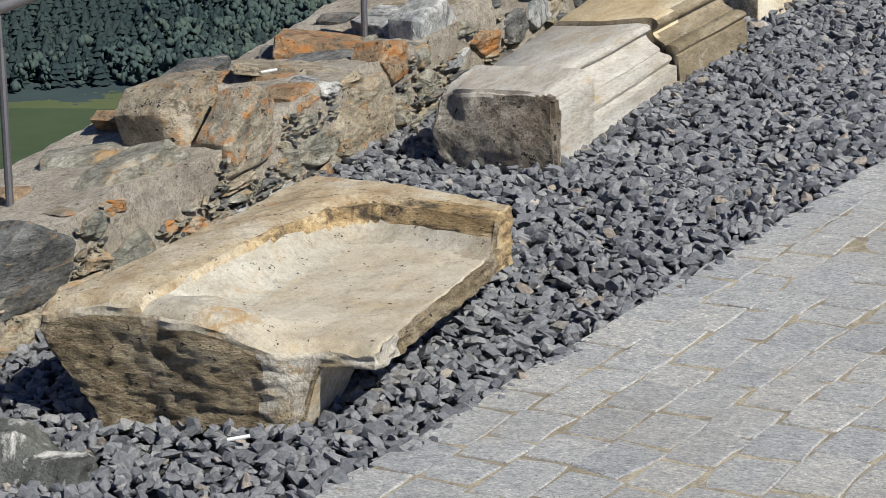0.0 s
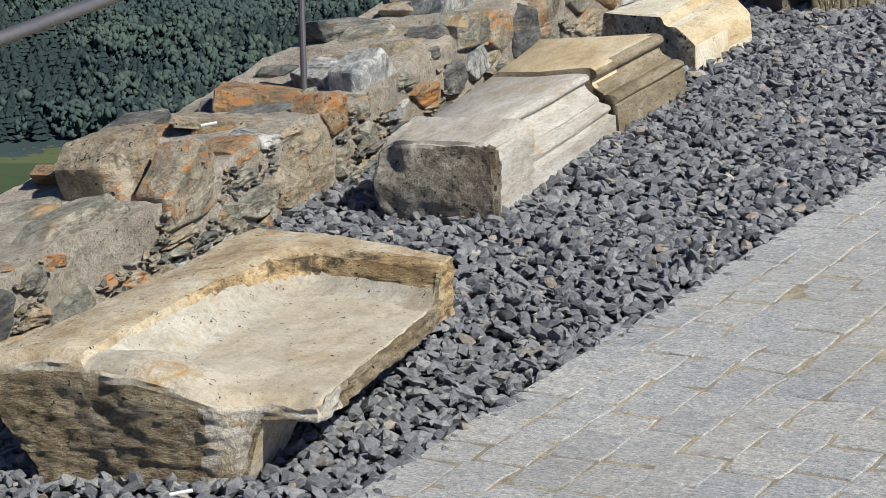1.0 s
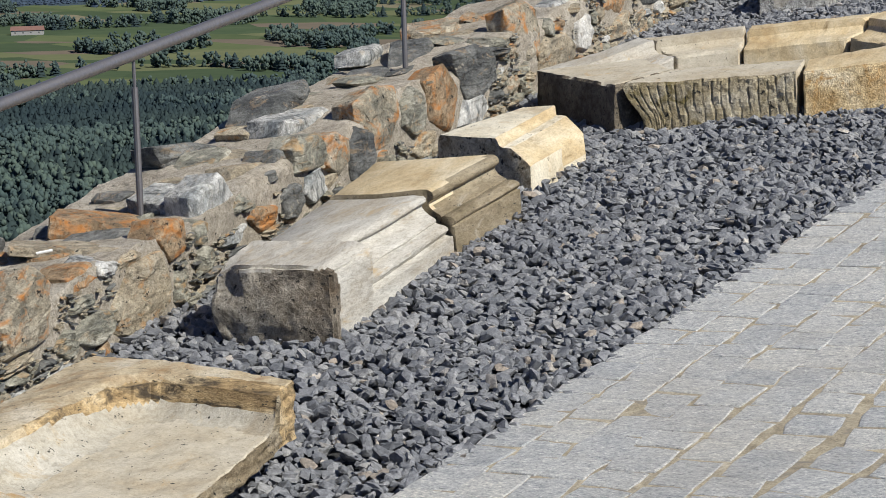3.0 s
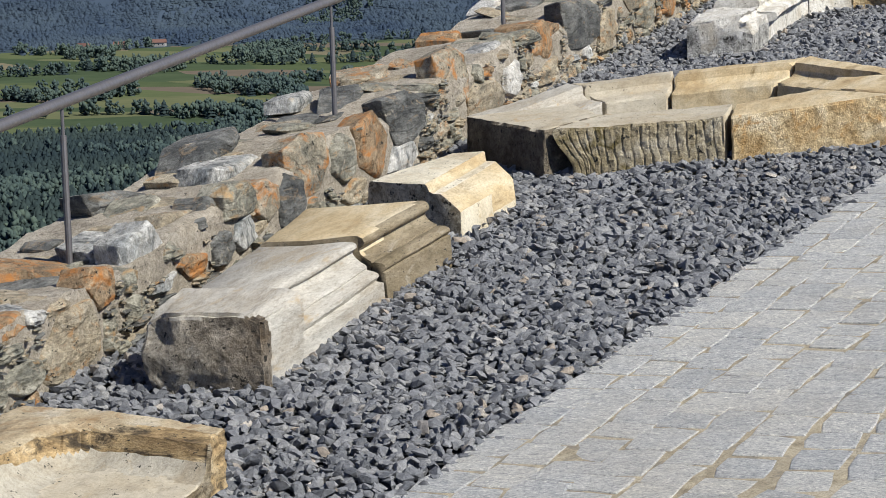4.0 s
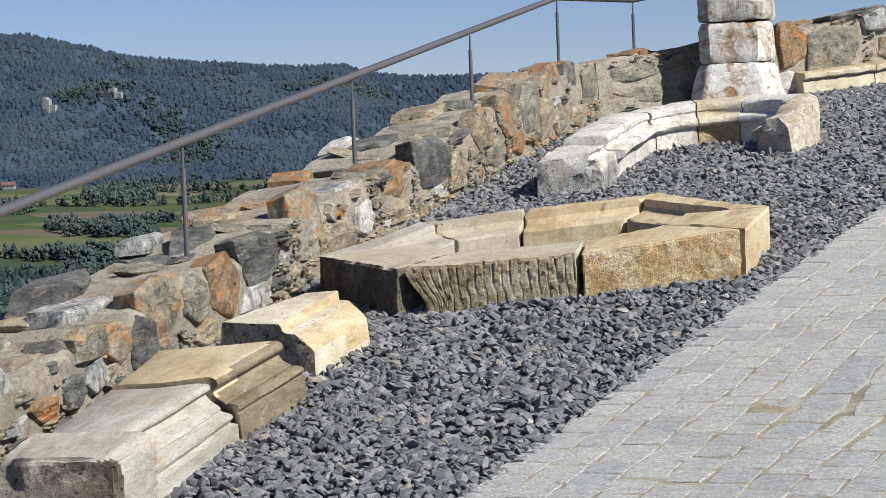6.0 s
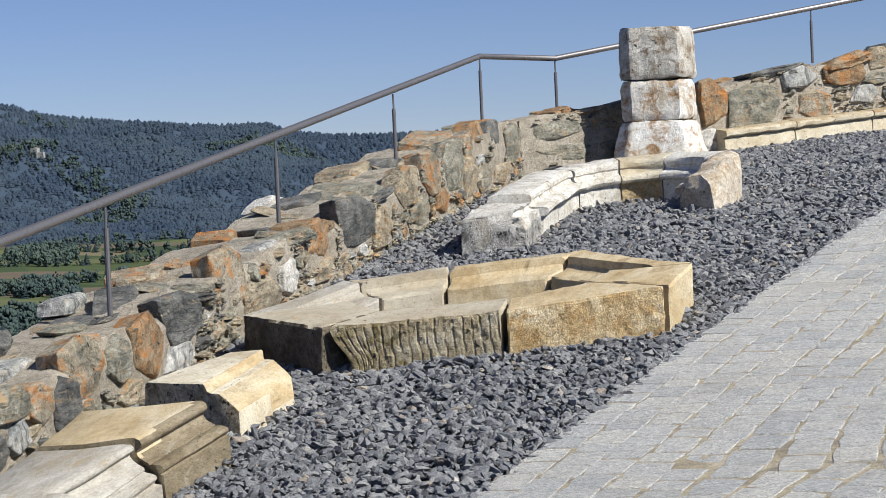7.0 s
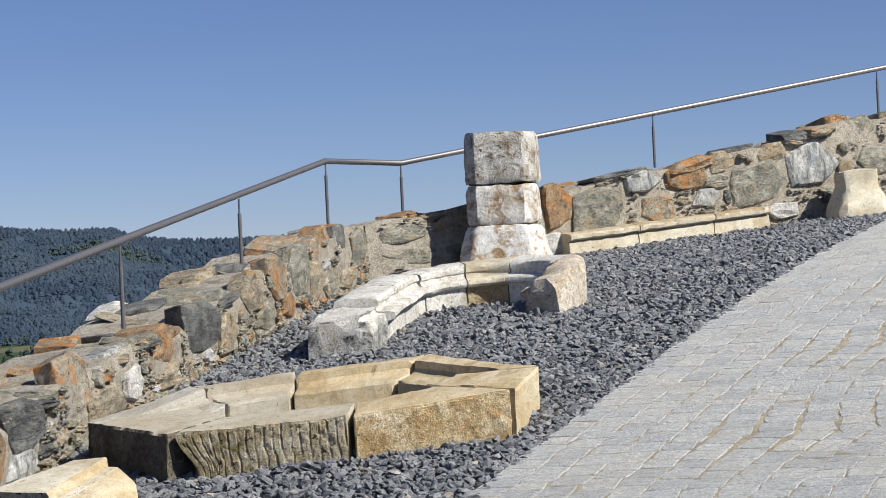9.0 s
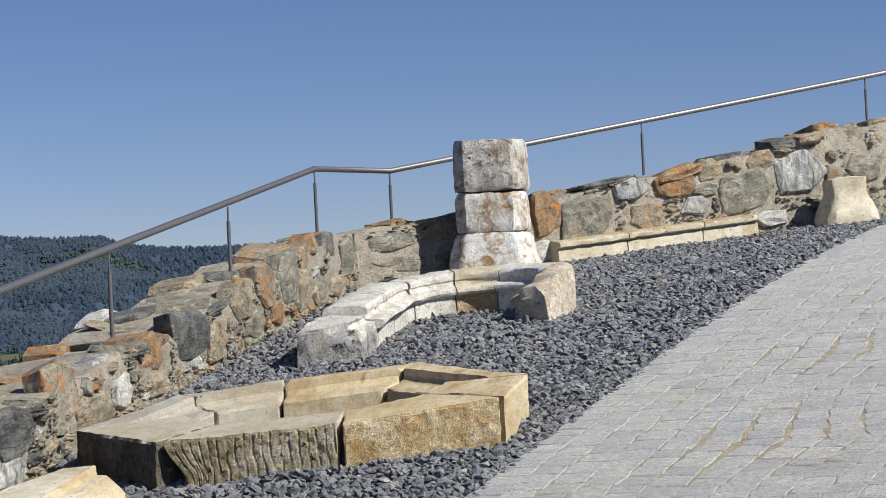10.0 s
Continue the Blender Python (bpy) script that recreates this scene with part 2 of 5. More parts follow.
def sett_mat():
    m, nt, links, bsdf = nodes_of("grey_granite_setts")
    info, geo = nt.new("ShaderNodeObjectInfo"), nt.new("ShaderNodeNewGeometry")
    both = nt.new("ShaderNodeMath")
    links.new(info.outputs["Random"], both.inputs[0])
    links.new(geo.outputs["Random Per Island"], both.inputs[1])
    wrap = nt.new("ShaderNodeMath")
    wrap.operation = "FRACT"
    links.new(both.outputs[0], wrap.inputs[0])
    col = ramp(nt, links, wrap.outputs[0], [(0.0, (0.45, 0.457, 0.46)), (0.3, (0.50, 0.503, 0.498)), (0.7, (0.535, 0.534, 0.522)), (1.0, (0.575, 0.565, 0.535))])
    s = nt.new("ShaderNodeMapping")
    s.inputs["Scale"].default_value = (1.0, 1.8, 1.0)
    s.inputs["Rotation"].default_value = (0, 0, 0.5)
    links.new(geo.outputs["Position"], s.inputs["Vector"])
    fine = noise_at(nt, links, s.outputs[0], 85, 5, 0.92)
    big = noise_at(nt, links, geo.outputs["Position"], 2.2, 5, 0.6)
    col = mix(nt, links, 0.9, col, ramp(nt, links, fine, [(0.36, (0.22, 0.23, 0.25)), (0.46, (0.80, 0.81, 0.83)), (0.55, (1.08, 1.07, 1.05)), (0.66, (1.85, 1.82, 1.74))]), "MULTIPLY")
    blot = noise_at(nt, links, s.outputs[0], 24, 5, 0.75)
    col = mix(nt, links, 0.9, col, ramp(nt, links, blot, [(0.34, (0.74, 0.76, 0.79)), (0.5, (1, 1, 1)), (0.66, (1.2, 1.19, 1.15))]), "MULTIPLY")
    dust = ramp(nt, links, big, [(0.46, (0, 0, 0)), (0.70, (0.22, 0.22, 0.22))])
    col = mix(nt, links, dust, col, (0.40, 0.33, 0.22))
    links.new(col, bsdf.inputs["Base Color"])
    bsdf.inputs["Roughness"].default_value = 0.75
    bump(nt, links, bsdf, [(fine, 0.7), (noise_at(nt, links, geo.outputs["Position"], 18, 4, 0.6), 0.8)], 1.0, 0.009)
    return m


M_SETT = sett_mat()
M_SAND = stone("sandy_joint_filling", (0.49, 0.425, 0.31), (0.57, 0.51, 0.40), (0.36, 0.31, 0.23), (0.22, 0.20, 0.17), 0.4, grain=150, patch=5, relief=0.008)


# ---- building helpers ----
def part(name, bm, material, parent=None, label="", sharp=35, broken=None, where=None, patch=None, there=None):
    """broken: a second material for the faces whose normal and middle suit where(normal, middle)."""
    me = bpy.data.meshes.new(name)
    bm.normal_update()
    for fc in bm.faces:
        fc.smooth = True
        if broken and where(fc.normal, fc.calc_center_median()):
            fc.material_index = 1
        if patch and there(fc.normal, fc.calc_center_median()):
            fc.material_index = 2
    bm.to_mesh(me)
    bm.free()
    me.set_sharp_from_angle(angle=radians(sharp))
    me.materials.append(material)
    if broken:
        me.materials.append(broken)
    if patch:
        me.materials.append(patch)
    ob = new(name, me)
    if parent:
        ob.parent = parent
    if label:
        tagged(ob, label)
    return ob


def thing(name, label, category, place_at=(0, 0, 0), group="", kind=""):
    return tagged(new(name), label, category, group, kind)


def jitter(p, scale, amount):
    return noise.noise_vector(p * scale) * amount


def field_block(corners, top, bottom, us, vs, rough=0.006, layers=5, seed=0.0, chip=0.01, hew=0.0, flute=0.0):
    """A stone over four ground corners (near left, near right, far right, far left); top and bottom give its heights over the terrace at u (left to right) and v (near to far)."""
    a, b, c, d = (Vector(p) for p in corners)
    bm = bmesh.new()
    off = Vector((seed * 7.3, seed * 3.1, seed * 5.7))

    def spot(u, v, w):
        p = (a * (1 - u) + b * u) * (1 - v) + (d * (1 - u) + c * u) * v
        lo, hi = bottom(u, v), top(u, v)
        q = at(p.x, p.y, lo + (hi - lo) * w)
        q += jitter(q + off, 3.0, rough * 1.6) + jitter(q + off, 14.0, rough) + jitter(q + off, 45.0, rough * 0.5)
        if hew and v == vs[0] and 0 < w < 1:
            k = q.x + q.z
            g = 0.8 * noise.noise(Vector((k * 30, (q.x - q.z) * 8, seed))) * (0.4 + abs(noise.noise(Vector((q.x * 5, q.z * 6, seed + 2))))) + 0.35 * noise.noise(Vector((q.x * 13, q.z * 55, seed + 4))) + 0.35 * noise.noise(Vector((q.x * 75, q.z * 75, seed)))
            q.y += hew * g
            if flute:
                q.y += 0.0075 * max(0.0, math.sin(u * flute + 1.5 * w + 1.6 * smooth(0.45, 0.55, w) + 1.0 * noise.noise(Vector((u * 12, w * 2, seed))))) ** 4 * max(0.0, 0.6 + 1.2 * noise.noise(Vector((u * 19, w * 4, 3))))
        edge = sum((u in (us[0], us[-1]), v in (vs[0], vs[-1]), w in (0, 1)))
        if edge >= 2:
            mid = (a + b + c + d) / 4
            n = abs(noise.noise((q + off) * 9.0))
            q += (Vector((mid.x, mid.y, q.z - 0.1 * (1 if w == 1 else -1))) - q).normalized() * chip * (0.35 + 2.0 * n)
        return bm.verts.new(q)

    nu, nv = len(us), len(vs)
    ring = [(i, 0) for i in range(nu)] + [(nu - 1, j) for j in range(1, nv)] + [(i, nv - 1) for i in range(nu - 2, -1, -1)] + [(0, j) for j in range(nv - 2, 0, -1)]
    tops = {(i, j): spot(us[i], vs[j], 1) for i in range(nu) for j in range(nv)}
    lows = {(i, j): spot(us[i], vs[j], 0) for i in range(nu) for j in range(nv)}
    for i in range(nu - 1):
        for j in range(nv - 1):
            bm.faces.new((tops[i, j], tops[i + 1, j], tops[i + 1, j + 1], tops[i, j + 1]))
            bm.faces.new((lows[i, j], lows[i, j + 1], lows[i + 1, j + 1], lows[i + 1, j]))
    rows = [[lows[k] for k in ring]]
    for l in range(1, layers):
        rows.append([spot(us[i], vs[j], l / layers) for i, j in ring])
    rows.append([tops[k] for k in ring])
    n = len(ring)
    for lo, hi in zip(rows, rows[1:]):
        for k in range(n):
            bm.faces.new((lo[k], lo[(k + 1) % n], hi[(k + 1) % n], hi[k]))
    return bm


def steps(n, extra=()):
    return sorted(set([round(i / n, 4) for i in range(n + 1)] + list(extra)))


def smooth(a, b, x):
    t = min(1.0, max(0.0, (x - a) / (b - a)))
    return t * t * (3 - 2 * t)


def rock_mesh(name, seed, points=16, box=0.55, material=None):
    """An angular broken stone within about one unit."""
    rng = random.Random(seed)
    bm = bmesh.new()
    for _ in range(points):
        p = Vector((rng.gauss(0, 1), rng.gauss(0, 1), rng.gauss(0, 1))).normalized()
        k = max(abs(p.x), abs(p.y), abs(p.z))
        p = p * (1 - box) + p / k * box
        bm.verts.new(p * 0.5 * rng.uniform(0.88, 1.05))
    hull = bmesh.ops.convex_hull(bm, input=bm.verts)
    bmesh.ops.delete(bm, geom=[g for g in hull["geom_interior"] if isinstance(g, bmesh.types.BMVert)], context="VERTS")
    me = bpy.data.meshes.new(name)
    bm.to_mesh(me)
    bm.free()
    if material:
        me.materials.append(material)
    return me


def swept(prof, line, n, rough=0.003, seed=0.0, tall=lambda t: 1.0):
    """A profile of (across, height) points carried along line(t), t from 0 to 1, which gives a plan place and the way across."""
    bm = bmesh.new()
    rows = []
    off = Vector((seed * 3.7, seed * 1.3, seed))
    for i in range(n + 1):
        ring = []
        for d, h in prof:
            p, across = line(i / n, d)
            w = at(p.x + across.x * d, p.y + across.y * d, h * tall(i / n))
            w += jitter(w + off, 5, rough * 2) + jitter(w + off, 18, rough) + jitter(w + off, 50, rough * 0.5)
            ring.append(bm.verts.new(w))
        rows.append(ring)
    m = len(prof)
    for lo, hi in zip(rows, rows[1:]):
        for j in range(m):
            bm.faces.new((lo[j], lo[(j + 1) % m], hi[(j + 1) % m], hi[j]))
    ends = [bm.faces.new(rows[0]), bm.faces.new(rows[-1])]
    bmesh.ops.recalc_face_normals(bm, faces=bm.faces)
    bmesh.ops.triangulate(bm, faces=ends)
    return bm


def stuff(name, templates, picks, mats, material, label, category, parent=None, flat=True):
    """Many small pieces in one mesh. templates: (points, triangles); picks: which one each piece is; mats: its 4 x 4 pose."""
    vs, fs, base = [], [], 0
    mats = np.asarray(mats)
    picks = np.asarray(picks)
    for k, (pts, tris) in enumerate(templates):
        sel = mats[picks == k]
        if not len(sel):
            continue
        v = np.einsum("nij,pj->npi", sel[:, :3, :3], pts) + sel[:, None, :3, 3]
        fs.append((tris[None] + base + np.arange(len(sel))[:, None, None] * len(pts)).reshape(-1, 3))
        vs.append(v.reshape(-1, 3))
        base += len(sel) * len(pts)
    v, fc = np.concatenate(vs), np.concatenate(fs)
    me = bpy.data.meshes.new(name)
    me.vertices.add(len(v))
    me.vertices.foreach_set("co", v.astype(np.float32).ravel())
    me.loops.add(len(fc) * 3)
    me.loops.foreach_set("vertex_index", fc.astype(np.int32).ravel())
    me.polygons.add(len(fc))
    me.polygons.foreach_set("loop_start", np.arange(0, len(fc) * 3, 3, dtype=np.int32))
    me.update(calc_edges=True)
    if flat:
        me.shade_flat()
    me.materials.append(material)
    ob = new(name, me)
    if parent:
        ob.parent = parent
        return tagged(ob, label, kind="stuff")
    return tagged(ob, label, category, kind="stuff")


def template(me):
    pts = np.array([v.co for v in me.vertices])
    me.calc_loop_triangles()
    return pts, np.array([t.vertices[:] for t in me.loop_triangles])


def mat4(loc, rot, scale):
    return np.array(Matrix.LocRotScale(loc, rot, scale))


# ---- valley, hills and far ridge: one sheet to the horizon ----
def ridge(a):
    """Height angle of the far ridge, in degrees, at the azimuth a."""
    xs = (-180, -60, -34, -27.3, -24.5, -22.5, -21.4, -19.4, -19.0, -17.4, -10, 10, 180)
    hs = (1.6, 2.0, 3.2, 2.62, 1.95, 1.72, 1.66, 1.58, 1.42, 1.2, 1.1, 1.0, 1.6)
    return float(np.interp(a, xs, hs))


def terrain(x, y):
    dx, dy = x - 3.66, y
    r = math.hypot(dx, dy)
    a = math.degrees(math.atan2(dx, dy))
    rs = (0, 4, 25, 120, 300, 700, 1000, 1500, 2200, 2800, 3400, 3900, 4750, 4950)
    top = 1.85 + 4750 * math.tan(radians(ridge(a)))
    hs = (-3, -4, -14, -62, -112, -150, -149, -134, -126, -100, -68, -10 + 0.12 * top, top, top - 60)
    z = float(np.interp(r, rs, hs))
    p = Vector((x / 420, y / 420, 0.3))
    if r > 3300:
        k = smooth(3300, 3900, r) * (1 - smooth(4500, 4740, r))
        z += k * 70 * noise.fractal(p, 1.0, 2.0, 4) + 6 * smooth(4500, 4700, r) * noise.noise(p * 6)
    if 300 < r < 2300:
        z += 7 * noise.noise(p * 1.3)
    # a wooded spur that comes down from the side
    z += 34 * math.exp(-((a + 38.5) / 3.6) ** 2 - ((r - 1500) / 260) ** 2)
    return z


def valley():
    azs = sorted(set(list(np.arange(-180, -46, 8.0)) + list(np.arange(-46, -8, 0.5)) + list(np.arange(-8, 181, 8.0))))
    rads = [0, 4, 9, 25, 60, 120, 200, 300, 450, 600, 750] + list(np.arange(850, 2400, 60)) + list(np.arange(2400, 3400, 80)) + list(np.arange(3400, 4760, 50)) + [4850, 4950]
    bm = bmesh.new()
    centre = bm.verts.new((3.66, 0, -3.2))
    rows = []
    for r in rads[1:]:
        rows.append([bm.verts.new((3.66 + r * math.sin(radians(a)), r * math.cos(radians(a)), terrain(3.66 + r * math.sin(radians(a)), r * math.cos(radians(a))))) for a in azs[:-1]])
    n = len(rows[0])
    for k in range(n):
        bm.faces.new((centre, rows[0][(k + 1) % n], rows[0][k]))
    for lo, hi in zip(rows, rows[1:]):
        for k in range(n):
            bm.faces.new((lo[k], lo[(k + 1) % n], hi[(k + 1) % n], hi[k]))
    m, nt, links, bsdf = nodes_of("valley_floor")
    geo = nt.new("ShaderNodeNewGeometry").outputs["Position"]
    # fields as stretched cells in several greens and browns, muted as distance haze
    mp = nt.new("ShaderNodeMapping")
    mp.inputs["Rotation"].default_value = (0, 0, 0.62)
    mp.inputs["Scale"].default_value = (1.0, 2.6, 0.0)
    links.new(geo, mp.inputs["Vector"])
    vor = nt.new("ShaderNodeTexVoronoi")
    vor.inputs["Scale"].default_value = 0.0045
    vor.inputs["Randomness"].default_value = 0.8
    links.new(mp.outputs[0], vor.inputs["Vector"])
    sep = nt.new("ShaderNodeSeparateColor")
    links.new(vor.outputs["Color"], sep.inputs[0])
    field = ramp(nt, links, sep.outputs[0], [(0.0, (0.060, 0.085, 0.050)), (0.28, (0.080, 0.105, 0.055)), (0.45, (0.105, 0.128, 0.066)), (0.6, (0.130, 0.142, 0.078)), (0.74, (0.068, 0.095, 0.055)), (0.84, (0.150, 0.125, 0.10)), (0.94, (0.185, 0.165, 0.115))])
    field.node.color_ramp.interpolation = "CONSTANT"
    v = noise_at(nt, links, geo, 0.02, 5, 0.7)
    field = mix(nt, links, 0.7, field, ramp(nt, links, v, [(0.3, (0.75, 0.8, 0.75)), (0.7, (1.15, 1.1, 1.05))]), "MULTIPLY")
    floor_ = ramp(nt, links, v, [(0.35, (0.046, 0.066, 0.070)), (0.65, (0.058, 0.080, 0.080))])
    # woods past the fields and before them
    ln = nt.new("ShaderNodeVectorMath")
    ln.operation = "LENGTH"
    links.new(geo, ln.inputs[0])
    wob = nt.new("ShaderNodeMath")
    wob.operation = "MULTIPLY_ADD"
    links.new(v, wob.inputs[0])
    wob.inputs[1].default_value = 120
    links.new(ln.outputs["Value"], wob.inputs[2])
    scaled = nt.new("ShaderNodeMath")
    scaled.operation = "DIVIDE"
    links.new(wob.outputs[0], scaled.inputs[0])
    scaled.inputs[1].default_value = 5000
    mask = ramp(nt, links, scaled.outputs[0], [(0.0, (0, 0, 0)), (0.186, (1, 1, 1)), (0.226, (0, 0, 0)), (0.432, (1, 1, 1)), (0.685, (0, 0, 0))])
    mask.node.color_ramp.interpolation = "CONSTANT"
    # the far hill floor turns blue: distance haze put into its colour
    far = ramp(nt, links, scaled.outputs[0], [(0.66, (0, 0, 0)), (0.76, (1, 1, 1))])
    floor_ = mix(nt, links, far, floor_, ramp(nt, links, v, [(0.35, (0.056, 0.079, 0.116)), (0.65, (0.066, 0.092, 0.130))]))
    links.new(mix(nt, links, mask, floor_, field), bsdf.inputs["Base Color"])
    bsdf.inputs["Roughness"].default_value = 1.0
    bsdf.inputs["Specular IOR Level"].default_value = 0.0
    return tagged(part("ground", bm, m, sharp=180), "green valley with fields, meadows and wooded hills", "valley", kind="structure")


valley()


# ---- terrace: gravel bed, paving bed ----
def sheet(name, inside, y0, y1, drop, material, label, category, x_lo, x_hi, dy=0.25, n=10, skirt=0.5):
    bm = bmesh.new()
    rows = []
    ys = np.arange(y0, y1 + 1e-6, dy)
    for y in ys:
        a, b = x_lo(y), x_hi(y)
        rows.append([bm.verts.new(at(a + (b - a) * k / n, y, -drop)) for k in range(n + 1)])
    for lo, hi in zip(rows, rows[1:]):
        for k in range(n):
            bm.faces.new((lo[k], lo[k + 1], hi[k + 1], hi[k]))
    rim = [e for e in bm.edges if e.is_boundary]
    ext = bmesh.ops.extrude_edge_only(bm, edges=rim)
    for v in ext["geom"]:
        if isinstance(v, bmesh.types.BMVert):
            v.co.z -= skirt
    return tagged(part(name, bm, material), label, category, kind="structure")


sheet("gravel_bed", None, -4, 21.5, 0.03, M_BED, "dark crushed gravel bed under the stones", "gravel", lambda y: -0.2, lambda y: edge_x(y) + 0.02, skirt=3.5)
sheet("pavement", None, -4, 24, 0.0032, M_SAND, "sandy joints between grey granite setts", "pavement", lambda y: edge_x(y) + 0.02, lambda y: edge_x(y) + 9.0, n=24, skirt=3.5)


# ---- crushed gravel ----
def scatter_gravel():
    rng = random.Random(11)
    shapes = [template(rock_mesh("chip", 100 + k, 13, 0.45)) for k in range(14)]
    picks, mats = [], []

    def put(x, y, size, lift):
        picks.append(rng.randrange(14))
        tilt = Euler((rng.gauss(0, 0.4), rng.gauss(0, 0.4), rng.uniform(0, 6.3)))
        s = Vector((size * rng.uniform(1.0, 1.7), size * rng.uniform(0.75, 1.2), size * rng.uniform(0.45, 0.85)))
        mats.append(mat4(at(x, y, lift), tilt, s))

    y = -3.9
    while y < 21:
        step = 0.05 if y < 2.4 else 0.0275 if y < 12 else 0.035
        lo, hi = 0.0, edge_x(y) + 0.03
        if y > 15.7:
            lo = max(0.0, (y - FOOT2.y) * DIR2.x / DIR2.y)
        x = lo - 0.05
        while x < hi:
            size = 0.0315 * rng.choice((0.6, 0.75, 0.9, 1.0, 1.1, 1.25, 1.5)) * (1.5 if y < 2.4 else 1.0 if y < 12 else 1.1)
            heap = 0.02 * noise.noise(Vector((x * 2.5, y * 2.5, 0)))
            near_edge = smooth(hi, hi - 0.12, x)
            put(x + rng.gauss(0, 0.012), y + rng.gauss(0, 0.012), size, 0.002 * rng.random() - 0.012 + (heap + rng.uniform(0, 0.022)) * near_edge)
            x += step * rng.uniform(0.8, 1.2)
        y += step * 0.92
    return stuff("gravel", shapes, picks, mats, M_GRAVEL, "crushed dark grey basalt gravel along the wall", "gravel")


scatter_gravel()


# ---- granite setts ----
def sett_mesh(seed):
    rng = random.Random(seed)
    bm = bmesh.new()
    rings = []
    corners = ((-1, -1), (0, -1.03), (1, -1), (1.03, 0), (1, 1), (0, 1.03), (-1, 1), (-1.03, 0))
    for h, inset in ((-0.5, 0.0), (0.445, 0.0), (0.485, 0.014), (0.5, 0.04)):
        ring = []
        for k, (cx, cy) in enumerate(corners):
            r2 = random.Random(seed * 31 + k)
            ring.append(bm.verts.new((cx * (0.5 - inset) + r2.uniform(-0.06, 0.05), cy * (0.5 - inset) + r2.uniform(-0.06, 0.05), h + (rng.uniform(-0.012, 0.012) if h > 0.4 else 0))))
        rings.append(ring)
    for lo, hi in zip(rings, rings[1:]):
        for k in range(8):
            bm.faces.new((lo[k], lo[(k + 1) % 8], hi[(k + 1) % 8], hi[k]))
    top = bm.verts.new((0, 0, 0.505))
    for k in range(8):
        bm.faces.new((rings[-1][k], rings[-1][(k + 1) % 8], top))
    me = bpy.data.meshes.new("sett")
    bm.to_mesh(me)
    bm.free()
    me.materials.append(M_SETT)
    return me


def lay_setts():
    rng = random.Random(23)
    meshes = [sett_mesh(k) for k in range(10)]
    temps = [template(m) for m in meshes]
    along = Vector((0.176, 1.0)).normalized()
    across = Vector((along.y, -along.x))
    start = Vector((edge_x(-3.6), -3.6))
    slope = Euler((math.atan(0.1326), -math.atan(0.05), 0))
    near, picks, mats = [], [], []
    row, w = 0, 0.0
    while w < 7.0:
        width = 0.138 * rng.uniform(0.94, 1.06)
        s = rng.uniform(-0.2, 0.0)
        while s < 26:
            length = 0.150 * rng.choice((0.8, 0.95, 1.0, 1.1, 1.25))
            # rows next to the gravel run straight, those further in swing in shallow arcs
            k = smooth(0.45, 1.2, w)
            phase = (s + 0.5 * length + 0.35) / 1.9
            bow = 0.13 * (4 * (phase - math.floor(phase) - 0.5) ** 2) * k
            turn = 0.13 * 8 * (phase - math.floor(phase) - 0.5) / 1.9 * k
            p = start + along * (s + length / 2) + across * (w + width / 2 + bow + rng.uniform(-0.006, 0.006))
            if p.y < 20.5:
                yaw = math.atan2(-along.x, along.y) - math.atan(turn) + rng.gauss(0, 0.03)
                lift = rng.gauss(0, 0.0009)
                cut = rng.uniform(0.002, 0.008) if rng.random() < 0.85 else 0.014
                loc = at(p.x, p.y, -0.0306 + lift)
                e = slope.to_matrix() @ Euler((rng.gauss(0, 0.007), rng.gauss(0, 0.007), yaw)).to_matrix()
                sc = Vector((width - cut, length - cut, 0.06))
                pick = rng.randrange(10)
                if w < 1.75 and 3.4 < p.y < 8.2 and len(near) < 290:
                    near.append((pick, loc, e.to_quaternion(), sc))
                else:
                    picks.append(pick)
                    mats.append(mat4(loc, e.to_quaternion(), sc))
            s += length
        w += width
        row += 1
    paving = bpy.data.objects["pavement"]
    stuff("sett_field", temps, picks, mats, M_SETT, "grey granite setts with sandy joints", "", paving)
    for pick, loc, q, sc in near:
        o = new("sett", meshes[pick])
        o.parent = paving
        o.matrix_basis = Matrix.LocRotScale(loc, q, sc)


# ---- rubble walls ----
def wall_top(y):
    """Height of the first wall's top over the terrace."""
    base = float(np.interp(y, (2, 5.4, 7, 8.2, 9.4, 10.2, 11.2, 13, 14.5, 16.5), (0.23, 0.24, 0.26, 0.31, 0.31, 0.33, 0.31, 0.34, 0.42, 0.44)))
    return base + 0.025 + 0.02 * math.sin(y * 5.3 + 1)


